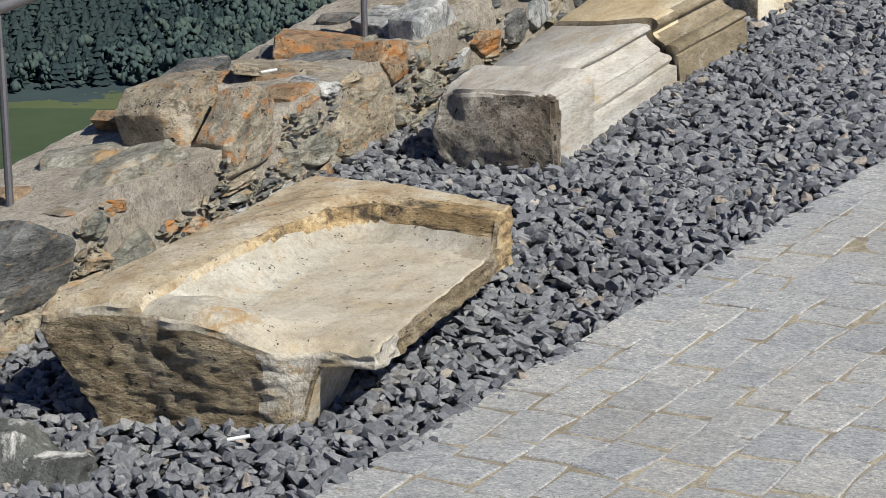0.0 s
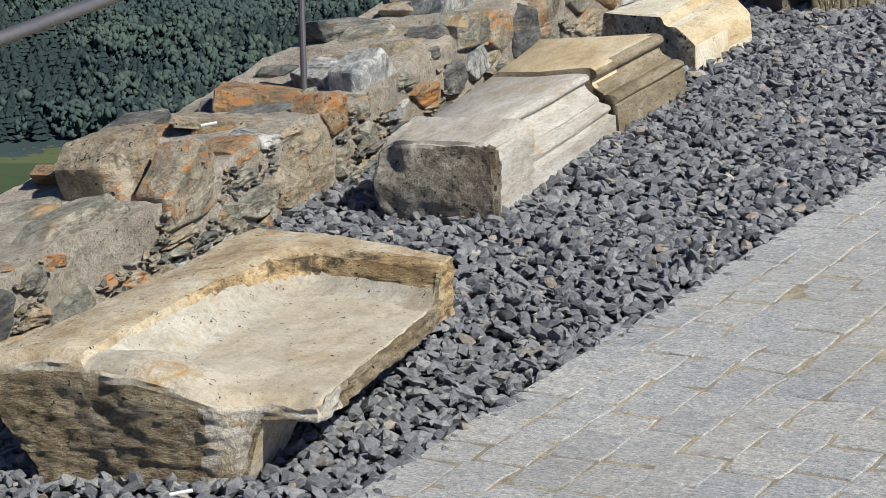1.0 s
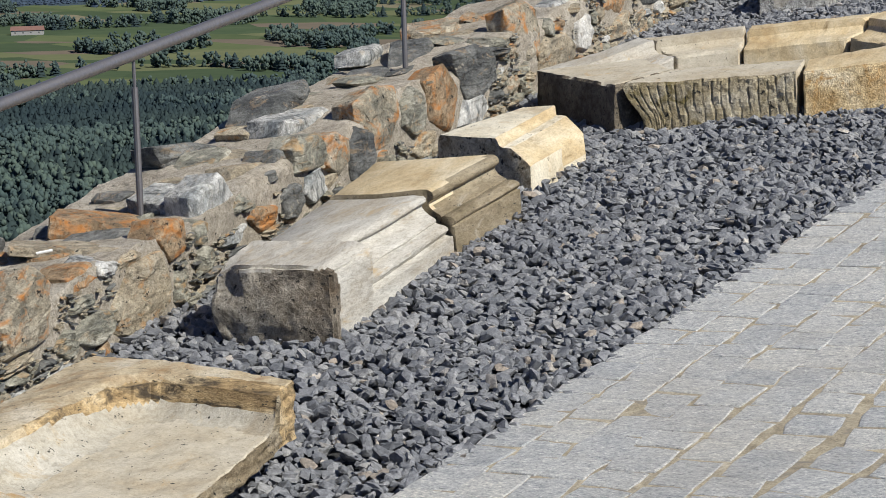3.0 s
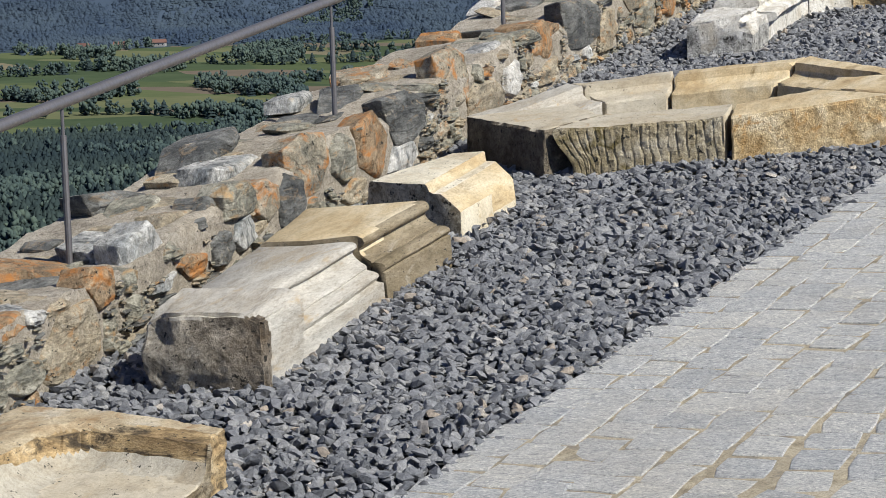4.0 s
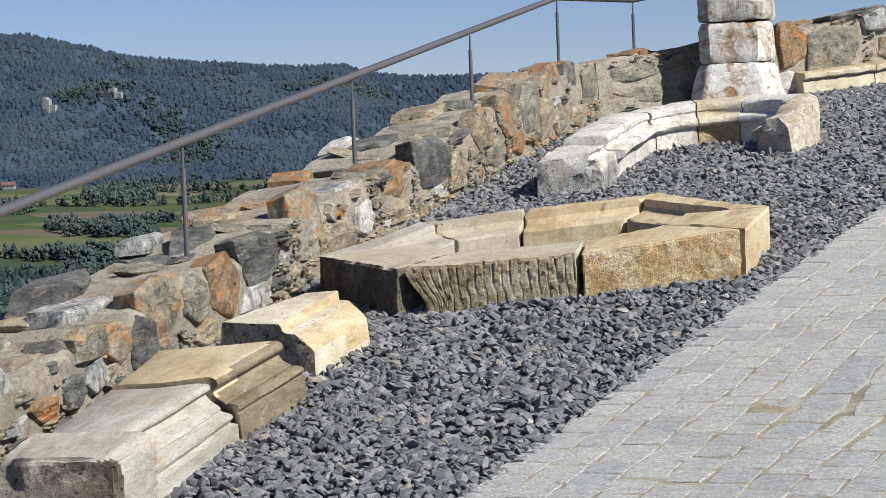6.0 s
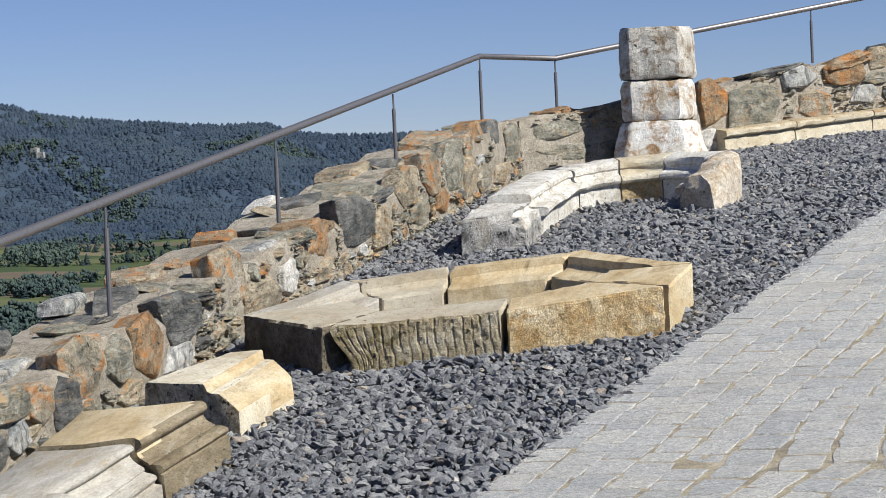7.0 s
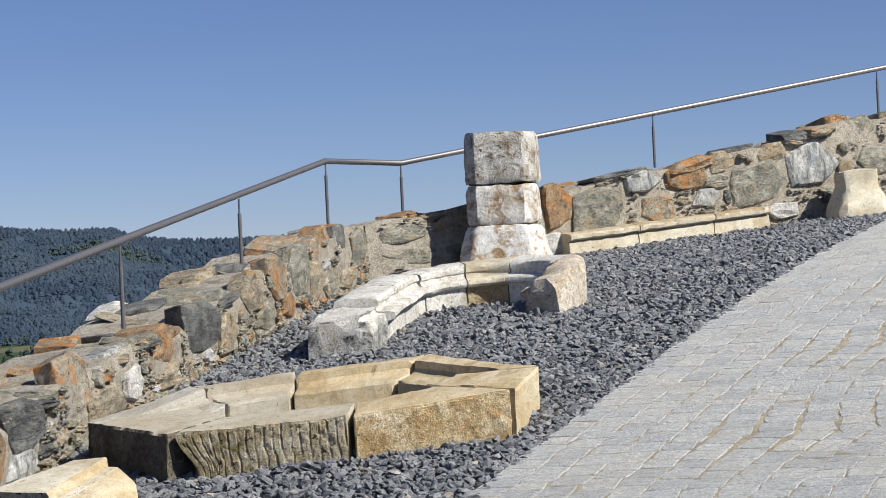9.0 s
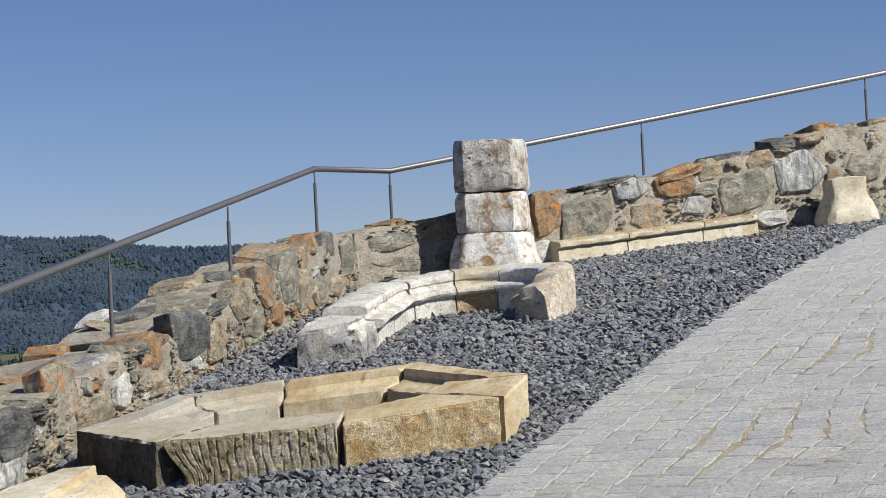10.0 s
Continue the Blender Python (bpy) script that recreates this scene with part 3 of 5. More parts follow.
def mortar_core(name, frame_at, length, thick, top, label):
    """A rough body of mortar; frame_at(s, d) gives the plan place s along the wall and d behind its face."""
    bm = bmesh.new()
    n, rows = int(length / 0.04), []
    for i in range(n + 1):
        s = length * i / n
        prof = [(0.02, -0.25)] + [(0.02, 0.035 * k) for k in range(0, 9)] + [(0.05, 1.0)] + [(thick * k / 16, 1.0 - 0.1 * (k / 16) ** 2) for k in range(2, 16)] + [(thick, 0.9), (thick + 0.1, -2.5)]
        ring = []
        for d, h in prof:
            p = frame_at(s, d)
            hh = h if h < 0.3 else top(s) * h - 0.006
            if h == -2.5:
                hh = -2.5
            q = at(p.x, p.y, min(hh, top(s) - 0.006))
            q += jitter(q, 5, 0.012) + jitter(q, 17, 0.008) + jitter(q, 50, 0.005)
            ring.append(bm.verts.new(q))
        rows.append(ring)
    for lo, hi in zip(rows, rows[1:]):
        for k in range(len(lo) - 1):
            bm.faces.new((lo[k], hi[k], hi[k + 1], lo[k + 1]))
    bm.faces.new(rows[0])
    bm.faces.new(rows[-1][::-1])
    bmesh.ops.recalc_face_normals(bm, faces=bm.faces)
    return tagged(part(name, bm, M_MORTAR, sharp=60), label, "wall", kind="structure")


def wall_stone_mesh(seed):
    """A broken, flat-faced stone: an uneven many-cornered face towards +x, split sides, chipped edges."""
    rng = random.Random(seed)
    bm = bmesh.new()
    corners = rng.randint(5, 7)
    start = rng.uniform(0, 6.3)
    skew = rng.uniform(-0.12, 0.12)
    for k in range(corners):
        a = start + 2 * math.pi * (k + rng.uniform(-0.22, 0.22)) / corners
        c, d = math.cos(a), math.sin(a)
        q = 0.5 / max(abs(c), abs(d)) ** 0.85 * rng.uniform(0.90, 1.06)
        y, z = q * c, q * d + skew * q * c
        for x, inset in ((-0.5, 0.82), (rng.uniform(0.26, 0.38), 1.0), (rng.uniform(0.42, 0.5), rng.uniform(0.82, 0.93))):
            bm.verts.new((x, y * inset, z * inset))
    bm.verts.new((0.5 + rng.uniform(0.0, 0.04), rng.uniform(-0.2, 0.2), rng.uniform(-0.2, 0.2)))
    bmesh.ops.convex_hull(bm, input=bm.verts)
    bmesh.ops.dissolve_limit(bm, angle_limit=0.16, verts=bm.verts, edges=bm.edges)
    bmesh.ops.bevel(bm, geom=bm.edges[:], offset=0.018, segments=1, affect="EDGES")
    bmesh.ops.triangulate(bm, faces=bm.faces)
    for limit in (0.34, 0.2, 0.12):
        bmesh.ops.subdivide_edges(bm, edges=[e for e in bm.edges if e.calc_length() > limit], cuts=1)
        bmesh.ops.triangulate(bm, faces=bm.faces)
    s = Vector((seed, 0, 0))
    for v in bm.verts:
        # cleavage: the face breaks away in thin flakes
        flake = noise.noise(Vector((seed * 1.7, v.co.y * 2.6, v.co.z * 3.6)))
        if v.co.x > 0.2:
            v.co.x -= 0.045 * math.floor((flake + 0.5) * 3.2) / 2
        v.co += noise.noise_vector(v.co * 2.6 + s) * 0.014 + noise.noise_vector(v.co * 8.0 + s) * 0.013 + noise.noise_vector(v.co * 19.0 + s) * 0.007
    for fc in bm.faces:
        fc.smooth = True
    me = bpy.data.meshes.new("wall_stone")
    bm.to_mesh(me)
    bm.free()
    me.set_sharp_from_angle(angle=radians(20))
    return me


WALL_MATS = [M_SCHIST, M_RUST, M_TAN, M_SLATE, M_MARBLE, M_MIXED, M_WHITEROCK]
STONES = [[wall_stone_mesh(40 + 11 * j + k) for k in range(9)] for j in range(len(WALL_MATS))]
for pool, material in zip(STONES, WALL_MATS):
    for me in pool:
        me.materials.append(material)


def lay_stone(wall, rng, p, h, size, yaw, kind, tilt=(0, 0), mesh=None):
    o = new("wall_stone", STONES[kind][rng.randrange(9) if mesh is None else mesh])
    o.parent = wall
    base = at(p.x, p.y, h)
    o.matrix_basis = Matrix.LocRotScale(base, Euler((radians(tilt[0]) + 0.10, radians(tilt[1]), yaw)), Vector(size))
    return o


def wall_1_at(s, d):
    return Vector((-d, s))


def wall_1_low(s, d):
    return Vector((-d, s - 4.0))


def wall_2_at(s, d):
    return FOOT2 + DIR2 * s + Vector((-DIR2.y, DIR2.x)) * d


def top_1(s):
    return wall_top(s)


def top_2(s):
    return float(np.interp(s, (0, 0.8, 1.8, 2.6, 3.3, 4.0, 4.6, 7), (0.44, 0.46, 0.52, 0.58, 0.62, 0.70, 0.8, 0.86))) + 0.02 * math.sin(s * 6.1)


wall_1 = mortar_core("wall_1", wall_1_low, 20.3, 0.72, lambda s: top_1(s - 4.0), "rubble wall of rusty and grey schist in sandy mortar")
wall_2 = mortar_core("wall_2", wall_2_at, 7.5, 0.8, top_2, "higher rubble wall of rusty and grey stones in mortar")

# stones of the face: along the wall, face set back by, height of the middle, length, tallness, kind
# (0 schist, 1 rusty, 2 tan, 3 slate, 4 veined marble, 5 half rusty, 6 white)
FACE_NEAR = [(5.56, 0.20, 0.32, 0.31, 0.25, 2), (5.56, 0.00, 0.25, 0.29, 0.25, 5), (5.10, 0.06, 0.22, 0.52, 0.19, 0), (4.89, 0.30, 0.27, 0.30, 0.10, 1), (4.51, 0.00, 0.19, 0.32, 0.25, 3), (6.51, 0.18, 0.25, 0.41, 0.11, 3),
             (6.43, 0.00, 0.25, 0.18, 0.16, 1), (5.89, 0.03, 0.26, 0.16, 0.09, 1), (6.22, 0.00, 0.11, 0.36, 0.25, 2), (5.92, 0.00, 0.10, 0.22, 0.12, 0), (4.43, 0.00, 0.0, 0.20, 0.18, 2), (6.80, 0.04, 0.27, 0.28, 0.21, 4), (4.70, 0.0, 0.05, 0.24, 0.10, 2), (4.95, 0.0, 0.06, 0.22, 0.14, 0)]
FACE_MIDDLE = [(7.09, 0.00, 0.15, 0.24, 0.10, 1), (7.32, 0.00, 0.15, 0.18, 0.13, 3), (7.50, 0.00, 0.16, 0.18, 0.11, 4), (7.16, 0.10, 0.28, 0.28, 0.12, 2), (7.34, 0.06, 0.27, 0.16, 0.14, 3), (7.48, 0.00, 0.29, 0.27, 0.14, 0), (7.70, 0.00, 0.24, 0.22, 0.16, 5),
               (7.94, 0.00, 0.18, 0.22, 0.21, 3), (8.03, 0.24, 0.31, 0.49, 0.14, 4), (8.15, 0.02, 0.27, 0.36, 0.25, 5), (8.46, 0.00, 0.23, 0.26, 0.21, 0), (8.79, 0.00, 0.21, 0.33, 0.30, 1), (9.17, 0.00, 0.26, 0.38, 0.23, 3), (9.13, 0.00, 0.10, 0.37, 0.12, 4)]
FACE_FAR = [(9.72, 0.25, 0.32, 0.50, 0.14, 2), (9.88, 0.04, 0.32, 0.40, 0.28, 5), (10.62, 0.00, 0.17, 0.24, 0.18, 6), (10.22, 0.00, 0.15, 0.50, 0.18, 2), (10.52, 0.06, 0.29, 0.38, 0.15, 4), (11.18, 0.02, 0.26, 0.5, 0.22, 1), (11.80, 0.00, 0.26, 0.62, 0.28, 3),
            (12.30, 0.00, 0.16, 0.40, 0.24, 2), (12.85, 0.00, 0.31, 0.46, 0.24, 2), (13.40, 0.00, 0.33, 0.46, 0.28, 5), (13.96, 0.00, 0.32, 0.48, 0.33, 0), (14.72, 0.05, 0.42, 0.44, 0.24, 1), (15.22, 0.04, 0.38, 0.42, 0.26, 3), (15.66, 0.00, 0.31, 0.46, 0.28, 0)]
FACE_LOW = [(13.1, 0.0, 0.13, 0.42, 0.18, 0), (13.65, 0.0, 0.12, 0.36, 0.17, 1), (14.35, 0.0, 0.20, 0.30, 0.26, 2), (14.75, 0.0, 0.16, 0.42, 0.18, 0), (15.3, 0.0, 0.13, 0.5, 0.16, 2), (12.4, 0.04, 0.32, 0.34, 0.16, 0), (11.2, 0.0, 0.10, 0.34, 0.12, 2), (9.6, 0.0, 0.12, 0.12, 0.09, 5), (8.55, 0.0, 0.08, 0.24, 0.1, 2), (14.4, 0.02, 0.38, 0.24, 0.2, 5)]
FACE_SECOND = [(1.66, 0.00, 0.40, 0.27, 0.36, 1), (2.05, 0.00, 0.33, 0.53, 0.36, 0), (2.48, 0.00, 0.49, 0.32, 0.18, 4), (2.90, 0.00, 0.49, 0.38, 0.21, 1), (2.61, 0.00, 0.27, 0.34, 0.22, 5), (3.63, 0.00, 0.37, 0.57, 0.32, 0), (3.27, 0.03, 0.57, 0.26, 0.17, 2),
               (3.80, 0.03, 0.59, 0.31, 0.17, 2), (4.21, 0.00, 0.47, 0.52, 0.38, 4), (4.55, 0.00, 0.38, 0.2, 0.28, 2), (4.89, 0.00, 0.45, 0.40, 0.26, 0), (4.69, 0.06, 0.72, 0.52, 0.22, 0), (5.3, 0.05, 0.70, 0.5, 0.24, 2), (5.4, 0.0, 0.4, 0.4, 0.3, 5), (3.1, 0.0, 0.3, 0.3, 0.14, 4), (3.2, 0.0, 0.42, 0.24, 0.1, 0)]
FACE_CORNER = [(0.30, 0.02, 0.34, 0.42, 0.14, 0), (0.35, 0.02, 0.18, 0.5, 0.16, 0), (0.80, 0.02, 0.38, 0.44, 0.18, 2), (0.9, 0.02, 0.15, 0.5, 0.2, 0), (1.3, 0.0, 0.3, 0.36, 0.24, 0), (2.2, 0.0, 0.1, 0.4, 0.14, 2), (3.85, -0.02, 0.12, 0.36, 0.13, 6), (1.60, -0.02, 0.1, 0.34, 0.18, 6)]
# stones bedded on the top: along, behind the face, how far they run along and across, tallness, turn in degrees, kind
BEDDED = [(5.32, 0.46, 0.34, 0.24, 0.08, 30, 0), (5.72, 0.56, 0.34, 0.22, 0.09, 20, 1), (6.12, 0.62, 0.42, 0.16, 0.07, 8, 3), (6.62, 0.40, 0.44, 0.32, 0.14, 22, 1), (6.20, 0.28, 0.26, 0.36, 0.06, 30, 2), (6.92, 0.28, 0.40, 0.20, 0.10, 0, 4), (7.36, 0.40, 0.30, 0.20, 0.08, 10, 0), (8.22, 0.54, 0.56, 0.26, 0.18, 8, 3), (7.48, 0.58, 0.40, 0.18, 0.13, -8, 3)]
BEDDED_FAR = [(10.02, 0.58, 0.42, 0.28, 0.12, 18, 5), (9.30, 0.38, 0.42, 0.20, 0.06, 20, 3), (8.98, 0.45, 0.30, 0.18, 0.06, 15, 3), (9.36, 0.66, 0.36, 0.18, 0.10, 8, 4), (11.12, 0.58, 0.34, 0.22, 0.12, 8, 1), (11.36, 0.44, 0.34, 0.18, 0.08, 5, 3), (10.80, 0.10, 0.42, 0.18, 0.09, -20, 0), (11.22, 0.14, 0.50, 0.26, 0.20, 4, 1), (12.6, 0.32, 0.6, 0.4, 0.14, 12, 0), (13.7, 0.40, 0.8, 0.2, 0.16, 10, 3), (12.2, 0.48, 0.55, 0.26, 0.13, 10, 3)]
BEDDED_END = [(12.15, 0.66, 0.40, 0.2, 0.18, 0, 6), (15.0, 0.5, 0.9, 0.3, 0.09, 8, 0), (15.7, 0.3, 0.4, 0.3, 0.09, 0, 1), (14.4, 0.3, 0.5, 0.3, 0.10, 0, 5), (13.3, 0.55, 0.4, 0.3, 0.12, 0, 2)]
BEDDED_SECOND = [(0.45, 0.25, 0.3, 0.3, 0.13, 10, 1), (2.95, 0.12, 0.5, 0.3, 0.13, 0, 1), (3.5, 0.2, 0.42, 0.3, 0.11, 0, 3), (4.15, 0.15, 0.5, 0.3, 0.12, 0, 3), (4.3, 0.1, 0.3, 0.3, 0.09, 0, 5), (4.62, 0.3, 0.3, 0.3, 0.16, 10, 1), (2.3, 0.15, 0.6, 0.3, 0.08, 0, 3), (1.0, 0.2, 0.5, 0.3, 0.12, 5, 0), (5.2, 0.2, 0.5, 0.3, 0.14, 0, 2)]


def face_stones(wall, place_at, yaw, stones, seed):
    rng = random.Random(seed)
    for s, d, h, length, tall, kind in stones:
        deep = 0.15 if d < 0.15 else 0.24
        p = place_at(s, d + deep * 0.5 - 0.012)
        lay_stone(wall, rng, p, h - (0.035 if d > 0.15 else 0.0), (deep, length * 1.06, tall * 1.06), yaw + rng.gauss(0, 0.04), kind, (rng.gauss(0, 3), rng.gauss(0, 3)))


def bedded_stones(wall, place_at, yaw, stones, top, seed):
    rng = random.Random(seed)
    for s, d, along, across, tall, turn, kind in stones:
        lay_stone(wall, rng, place_at(s, d), top(s) - 0.5 * tall + (0.014 if tall < 0.1 else 0.32 * tall), (across, along, tall), yaw + radians(turn), kind, (rng.gauss(0, 5), rng.gauss(0, 6)))


YAW2 = -math.atan2(DIR2.x, DIR2.y)
ONE = FACE_NEAR + FACE_MIDDLE + FACE_FAR + FACE_LOW
TWO = FACE_SECOND + FACE_CORNER
face_stones(wall_1, wall_1_at, 0.0, ONE, 31)
face_stones(wall_2, wall_2_at, YAW2, TWO, 32)
bedded_stones(wall_1, wall_1_at, 0.0, BEDDED + BEDDED_FAR + BEDDED_END, top_1, 33)
bedded_stones(wall_2, wall_2_at, YAW2, BEDDED_SECOND, top_2, 34)


def infill(wall, place_at, s0, s1, top, yaw, seed, keys, count):
    """Smaller stones and flat chips in the mortar between the large ones."""
    rng = random.Random(seed)
    taken = [(s, h, length / 2, tall / 2) for s, d, h, length, tall, _ in keys if d < 0.15]
    chips, n, tries = [], 0, 0
    while n < count and tries < count * 60:
        tries += 1
        w, t = rng.uniform(0.06, 0.20), rng.uniform(0.03, 0.10)
        s = rng.uniform(s0, s1)
        h = rng.uniform(0.0, top(s) - 0.02)
        if any(abs(s - a) < b + w / 2 - 0.01 and abs(h - c) < e + t / 2 - 0.01 for a, c, b, e in taken):
            continue
        taken.append((s, h, w / 2, t / 2))
        n += 1
        p = place_at(s, 0.068 + rng.uniform(-0.008, 0.012))
        lay_stone(wall, rng, p, h, (0.16, w * 1.05, t * 1.05), yaw + rng.gauss(0, 0.1), rng.choice((0, 0, 0, 2, 2, 5, 1, 3, 0, 4)), (rng.gauss(0, 8), rng.gauss(0, 5)))
    for _ in range(int((s1 - s0) * 620)):
        s = rng.uniform(s0, s1)
        h = rng.uniform(-0.02, top(s) - 0.02)
        if noise.noise(Vector((s * 2.2, h * 3, seed))) < -0.12 or any(abs(s - a) < b and abs(h - c) < e for a, c, b, e in taken):
            continue
        chips.append((s, h, rng.uniform(0.014, 0.032)))
    temps = [template(rock_mesh("chip", 300 + k, 9, 0.4)) for k in range(6)]
    for material, label in ((M_SCHIST, "small grey-green chips pinned into the mortar"), (M_TAN, "small tan chips pinned into the mortar"), (M_SLATE, "small dark slate chips pinned into the mortar")):
        picks, mats = [], []
        for c, h, size in chips:
            if rng.random() > 0.4:
                continue
            p = place_at(c, rng.uniform(0.0, 0.014))
            picks.append(rng.randrange(6))
            mats.append(mat4(at(p.x, p.y, h), Euler((rng.gauss(0.1, 0.25), rng.gauss(0, 0.3), yaw + rng.gauss(0, 0.3))), Vector((size, size * rng.uniform(1.2, 2.4), size * rng.uniform(0.35, 0.7)))))
        stuff("pinning_chips", temps, picks, mats, material, label, "", wall)
    # small flat stones bedded across the top
    s = s0
    while s < s1:
        wide = rng.uniform(0.12, 0.3)
        for d in (0.12, 0.3, 0.5):
            if rng.random() < 0.62:
                continue
            p = place_at(s + wide / 2 + rng.uniform(-0.06, 0.06), d + rng.uniform(-0.05, 0.05))
            lay_stone(wall, rng, p, top(s) - 0.022 + rng.uniform(-0.01, 0.008), (rng.uniform(0.12, 0.22), wide, rng.uniform(0.04, 0.07)), yaw + rng.gauss(0, 0.3), rng.choice((0, 0, 1, 2, 3, 5)), (rng.gauss(0, 6), rng.gauss(0, 6)))
        s += wide


infill(wall_1, wall_1_at, 4.2, 15.9, top_1, 0.0, 5, ONE, 150)
infill(wall_1, wall_1_at, -3.9, 4.2, top_1, 0.0, 7, ONE, 70)
infill(wall_2, wall_2_at, 0.1, 6.8, top_2, YAW2, 6, TWO, 120)


# ---- woods in the valley and on the hills ----
def tree_mat(name, dark, mid, light):
    m, nt, links, bsdf = nodes_of(name)
    geo = nt.new("ShaderNodeNewGeometry")
    col = ramp(nt, links, geo.outputs["Random Per Island"], [(0.0, dark), (0.55, mid), (1.0, light)])
    v = noise_at(nt, links, geo.outputs["Position"], 0.006, 4, 0.6)
    col = mix(nt, links, 0.8, col, ramp(nt, links, v, [(0.35, (0.72, 0.77, 0.86)), (0.65, (1.28, 1.24, 1.08))]), "MULTIPLY")
    links.new(col, bsdf.inputs["Base Color"])
    # needles and leaves let some light through
    thin = nt.new("ShaderNodeBsdfTranslucent")
    links.new(col, thin.inputs["Color"])
    both = nt.new("ShaderNodeMixShader")
    both.inputs[0].default_value = 0.15
    links.new(bsdf.outputs[0], both.inputs[1])
    links.new(thin.outputs[0], both.inputs[2])
    links.new(both.outputs[0], [n for n in nt if n.type == "OUTPUT_MATERIAL"][0].inputs["Surface"])
    bsdf.inputs["Roughness"].default_value = 1.0
    bsdf.inputs["Specular IOR Level"].default_value = 0.0
    return m


# distance haze is put into these greens as blue, strongest on the far hills
M_SPRUCE = tree_mat("spruce_needles", (0.037, 0.054, 0.057), (0.039, 0.057, 0.060), (0.043, 0.062, 0.063))
M_LEAF = tree_mat("broad_leaves", (0.072, 0.102, 0.097), (0.080, 0.112, 0.103), (0.092, 0.124, 0.107))
M_HAZED = tree_mat("hazed_spruce_needles", (0.057, 0.081, 0.118), (0.060, 0.085, 0.123), (0.063, 0.089, 0.128))


def spruce_shape(seed, tiers=3, sides=6):
    rng = random.Random(seed)
    pts, tris = [], []
    for t in range(tiers):
        k = t / tiers
        lo, hi, r = 0.06 + 0.84 * k, min(1.0, 0.06 + 0.84 * k + 1.35 / tiers), 0.21 * (1 - k) ** 0.8 + 0.015
        b = len(pts)
        turn = rng.random() * 6
        for j in range(sides):
            a = math.pi * 2 * j / sides + turn
            q = r * (rng.uniform(0.95, 1.25) if j % 2 else rng.uniform(0.5, 0.8))
            pts.append((q * math.cos(a), q * math.sin(a), lo + rng.uniform(-0.035, 0.035)))
        pts.append((rng.uniform(-0.015, 0.015), rng.uniform(-0.015, 0.015), hi))
        tris += [(b + j, b + (j + 1) % sides, b + sides) for j in range(sides)]
    return np.array(pts), np.array(tris)


def leafy_shape(seed, clumps=11):
    """A crown of small clumps with gaps between them, over a short trunk."""
    rng = random.Random(seed)
    pts, tris, base = [], [], 0
    for k in range(clumps):
        p, t = template(rock_mesh("clump", seed * 31 + k, 9, 0.1))
        a, h = rng.uniform(0, 6.3), rng.uniform(0.22, 0.92)
        r = 0.36 * math.sin(math.pi * min(1.0, h * 0.95)) * rng.uniform(0.3, 1.0)
        size = rng.uniform(0.26, 0.44)
        pts.append(p * size + np.array((r * math.cos(a), r * math.sin(a), h)))
        tris.append(t + base)
        base += len(p)
    return np.concatenate(pts), np.concatenate(tris)


def woods():
    rng = random.Random(77)
    spruces, small, leafy = [spruce_shape(k, 5, 10) for k in range(6)], [spruce_shape(k) for k in range(6)], [leafy_shape(500 + k) for k in range(6)]
    sp, sm, lp, lm, bp, bm_ = [], [], [], [], [], []

    def plant(a, r, leaf, tall):
        x, y = 3.66 + r * math.sin(radians(a)), r * math.cos(radians(a))
        z = terrain(x, y) - (0.13 * tall if r > 3300 else 0.12 * tall if r < 2150 else 1)
        turn = Euler((0, 0, rng.uniform(0, 6.3)))
        if leaf:
            lp.append(rng.randrange(6))
            lm.append(mat4(Vector((x, y, z)), turn, Vector((tall * 0.8, tall * 0.8, tall))))
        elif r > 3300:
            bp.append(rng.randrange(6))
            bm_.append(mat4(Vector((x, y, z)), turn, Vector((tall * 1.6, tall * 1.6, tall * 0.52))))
        else:
            sp.append(rng.randrange(6))
            sm.append(mat4(Vector((x, y, z)), turn, Vector((tall * 1.5, tall * 1.5, tall * 0.75))))

    def belt(r0, r1, a0, a1, spacing, keep):
        n = int(0.5 * (r1 * r1 - r0 * r0) * radians(a1 - a0) / spacing ** 2)
        for _ in range(n):
            r = math.sqrt(rng.uniform(r0 * r0, r1 * r1))
            a = rng.uniform(a0, a1)
            x, y = r * math.sin(radians(a)), r * math.cos(radians(a))
            m = noise.noise(Vector((x / 160, y / 160, 2)))
            if keep(r, a, m):
                leaf = noise.noise(Vector((x / 230, y / 230, 9))) + 0.25 * rng.uniform(-1, 1) > (0.12 if r < 3300 else 0.62)
                if 2150 < r < 3400:
                    leaf = rng.random() < 0.85
                plant(a, r, leaf, rng.uniform(12, 25) * (0.75 if leaf else 1))

    belt(1090, 2150, -44, -24, 7.0, lambda r, a, m: True)
    # hedges and groves between the fields
    belt(2150, 3400, -40, -18, 9.0, lambda r, a, m: m > 0.30 or abs(noise.noise(Vector((r / 300, a / 5, 5)))) < 0.035)
    belt(3400, 4300, -36, -12, 7.5, lambda r, a, m: m > -0.62)
    belt(4300, 4760, -36, -12, 8.5, lambda r, a, m: True)
    stuff("spruce_wood", spruces, sp, sm, M_SPRUCE, "dark spruce woods over the valley and hills", "woods", None, False)
    stuff("hill_wood", small, bp, bm_, M_HAZED, "spruce woods on the far hills, tinted blue as haze", "woods", None, False)
    stuff("leafy_wood", leafy, lp, lm, M_LEAF, "green broadleaf groves and hedges in the valley", "woods", None, False)


woods()


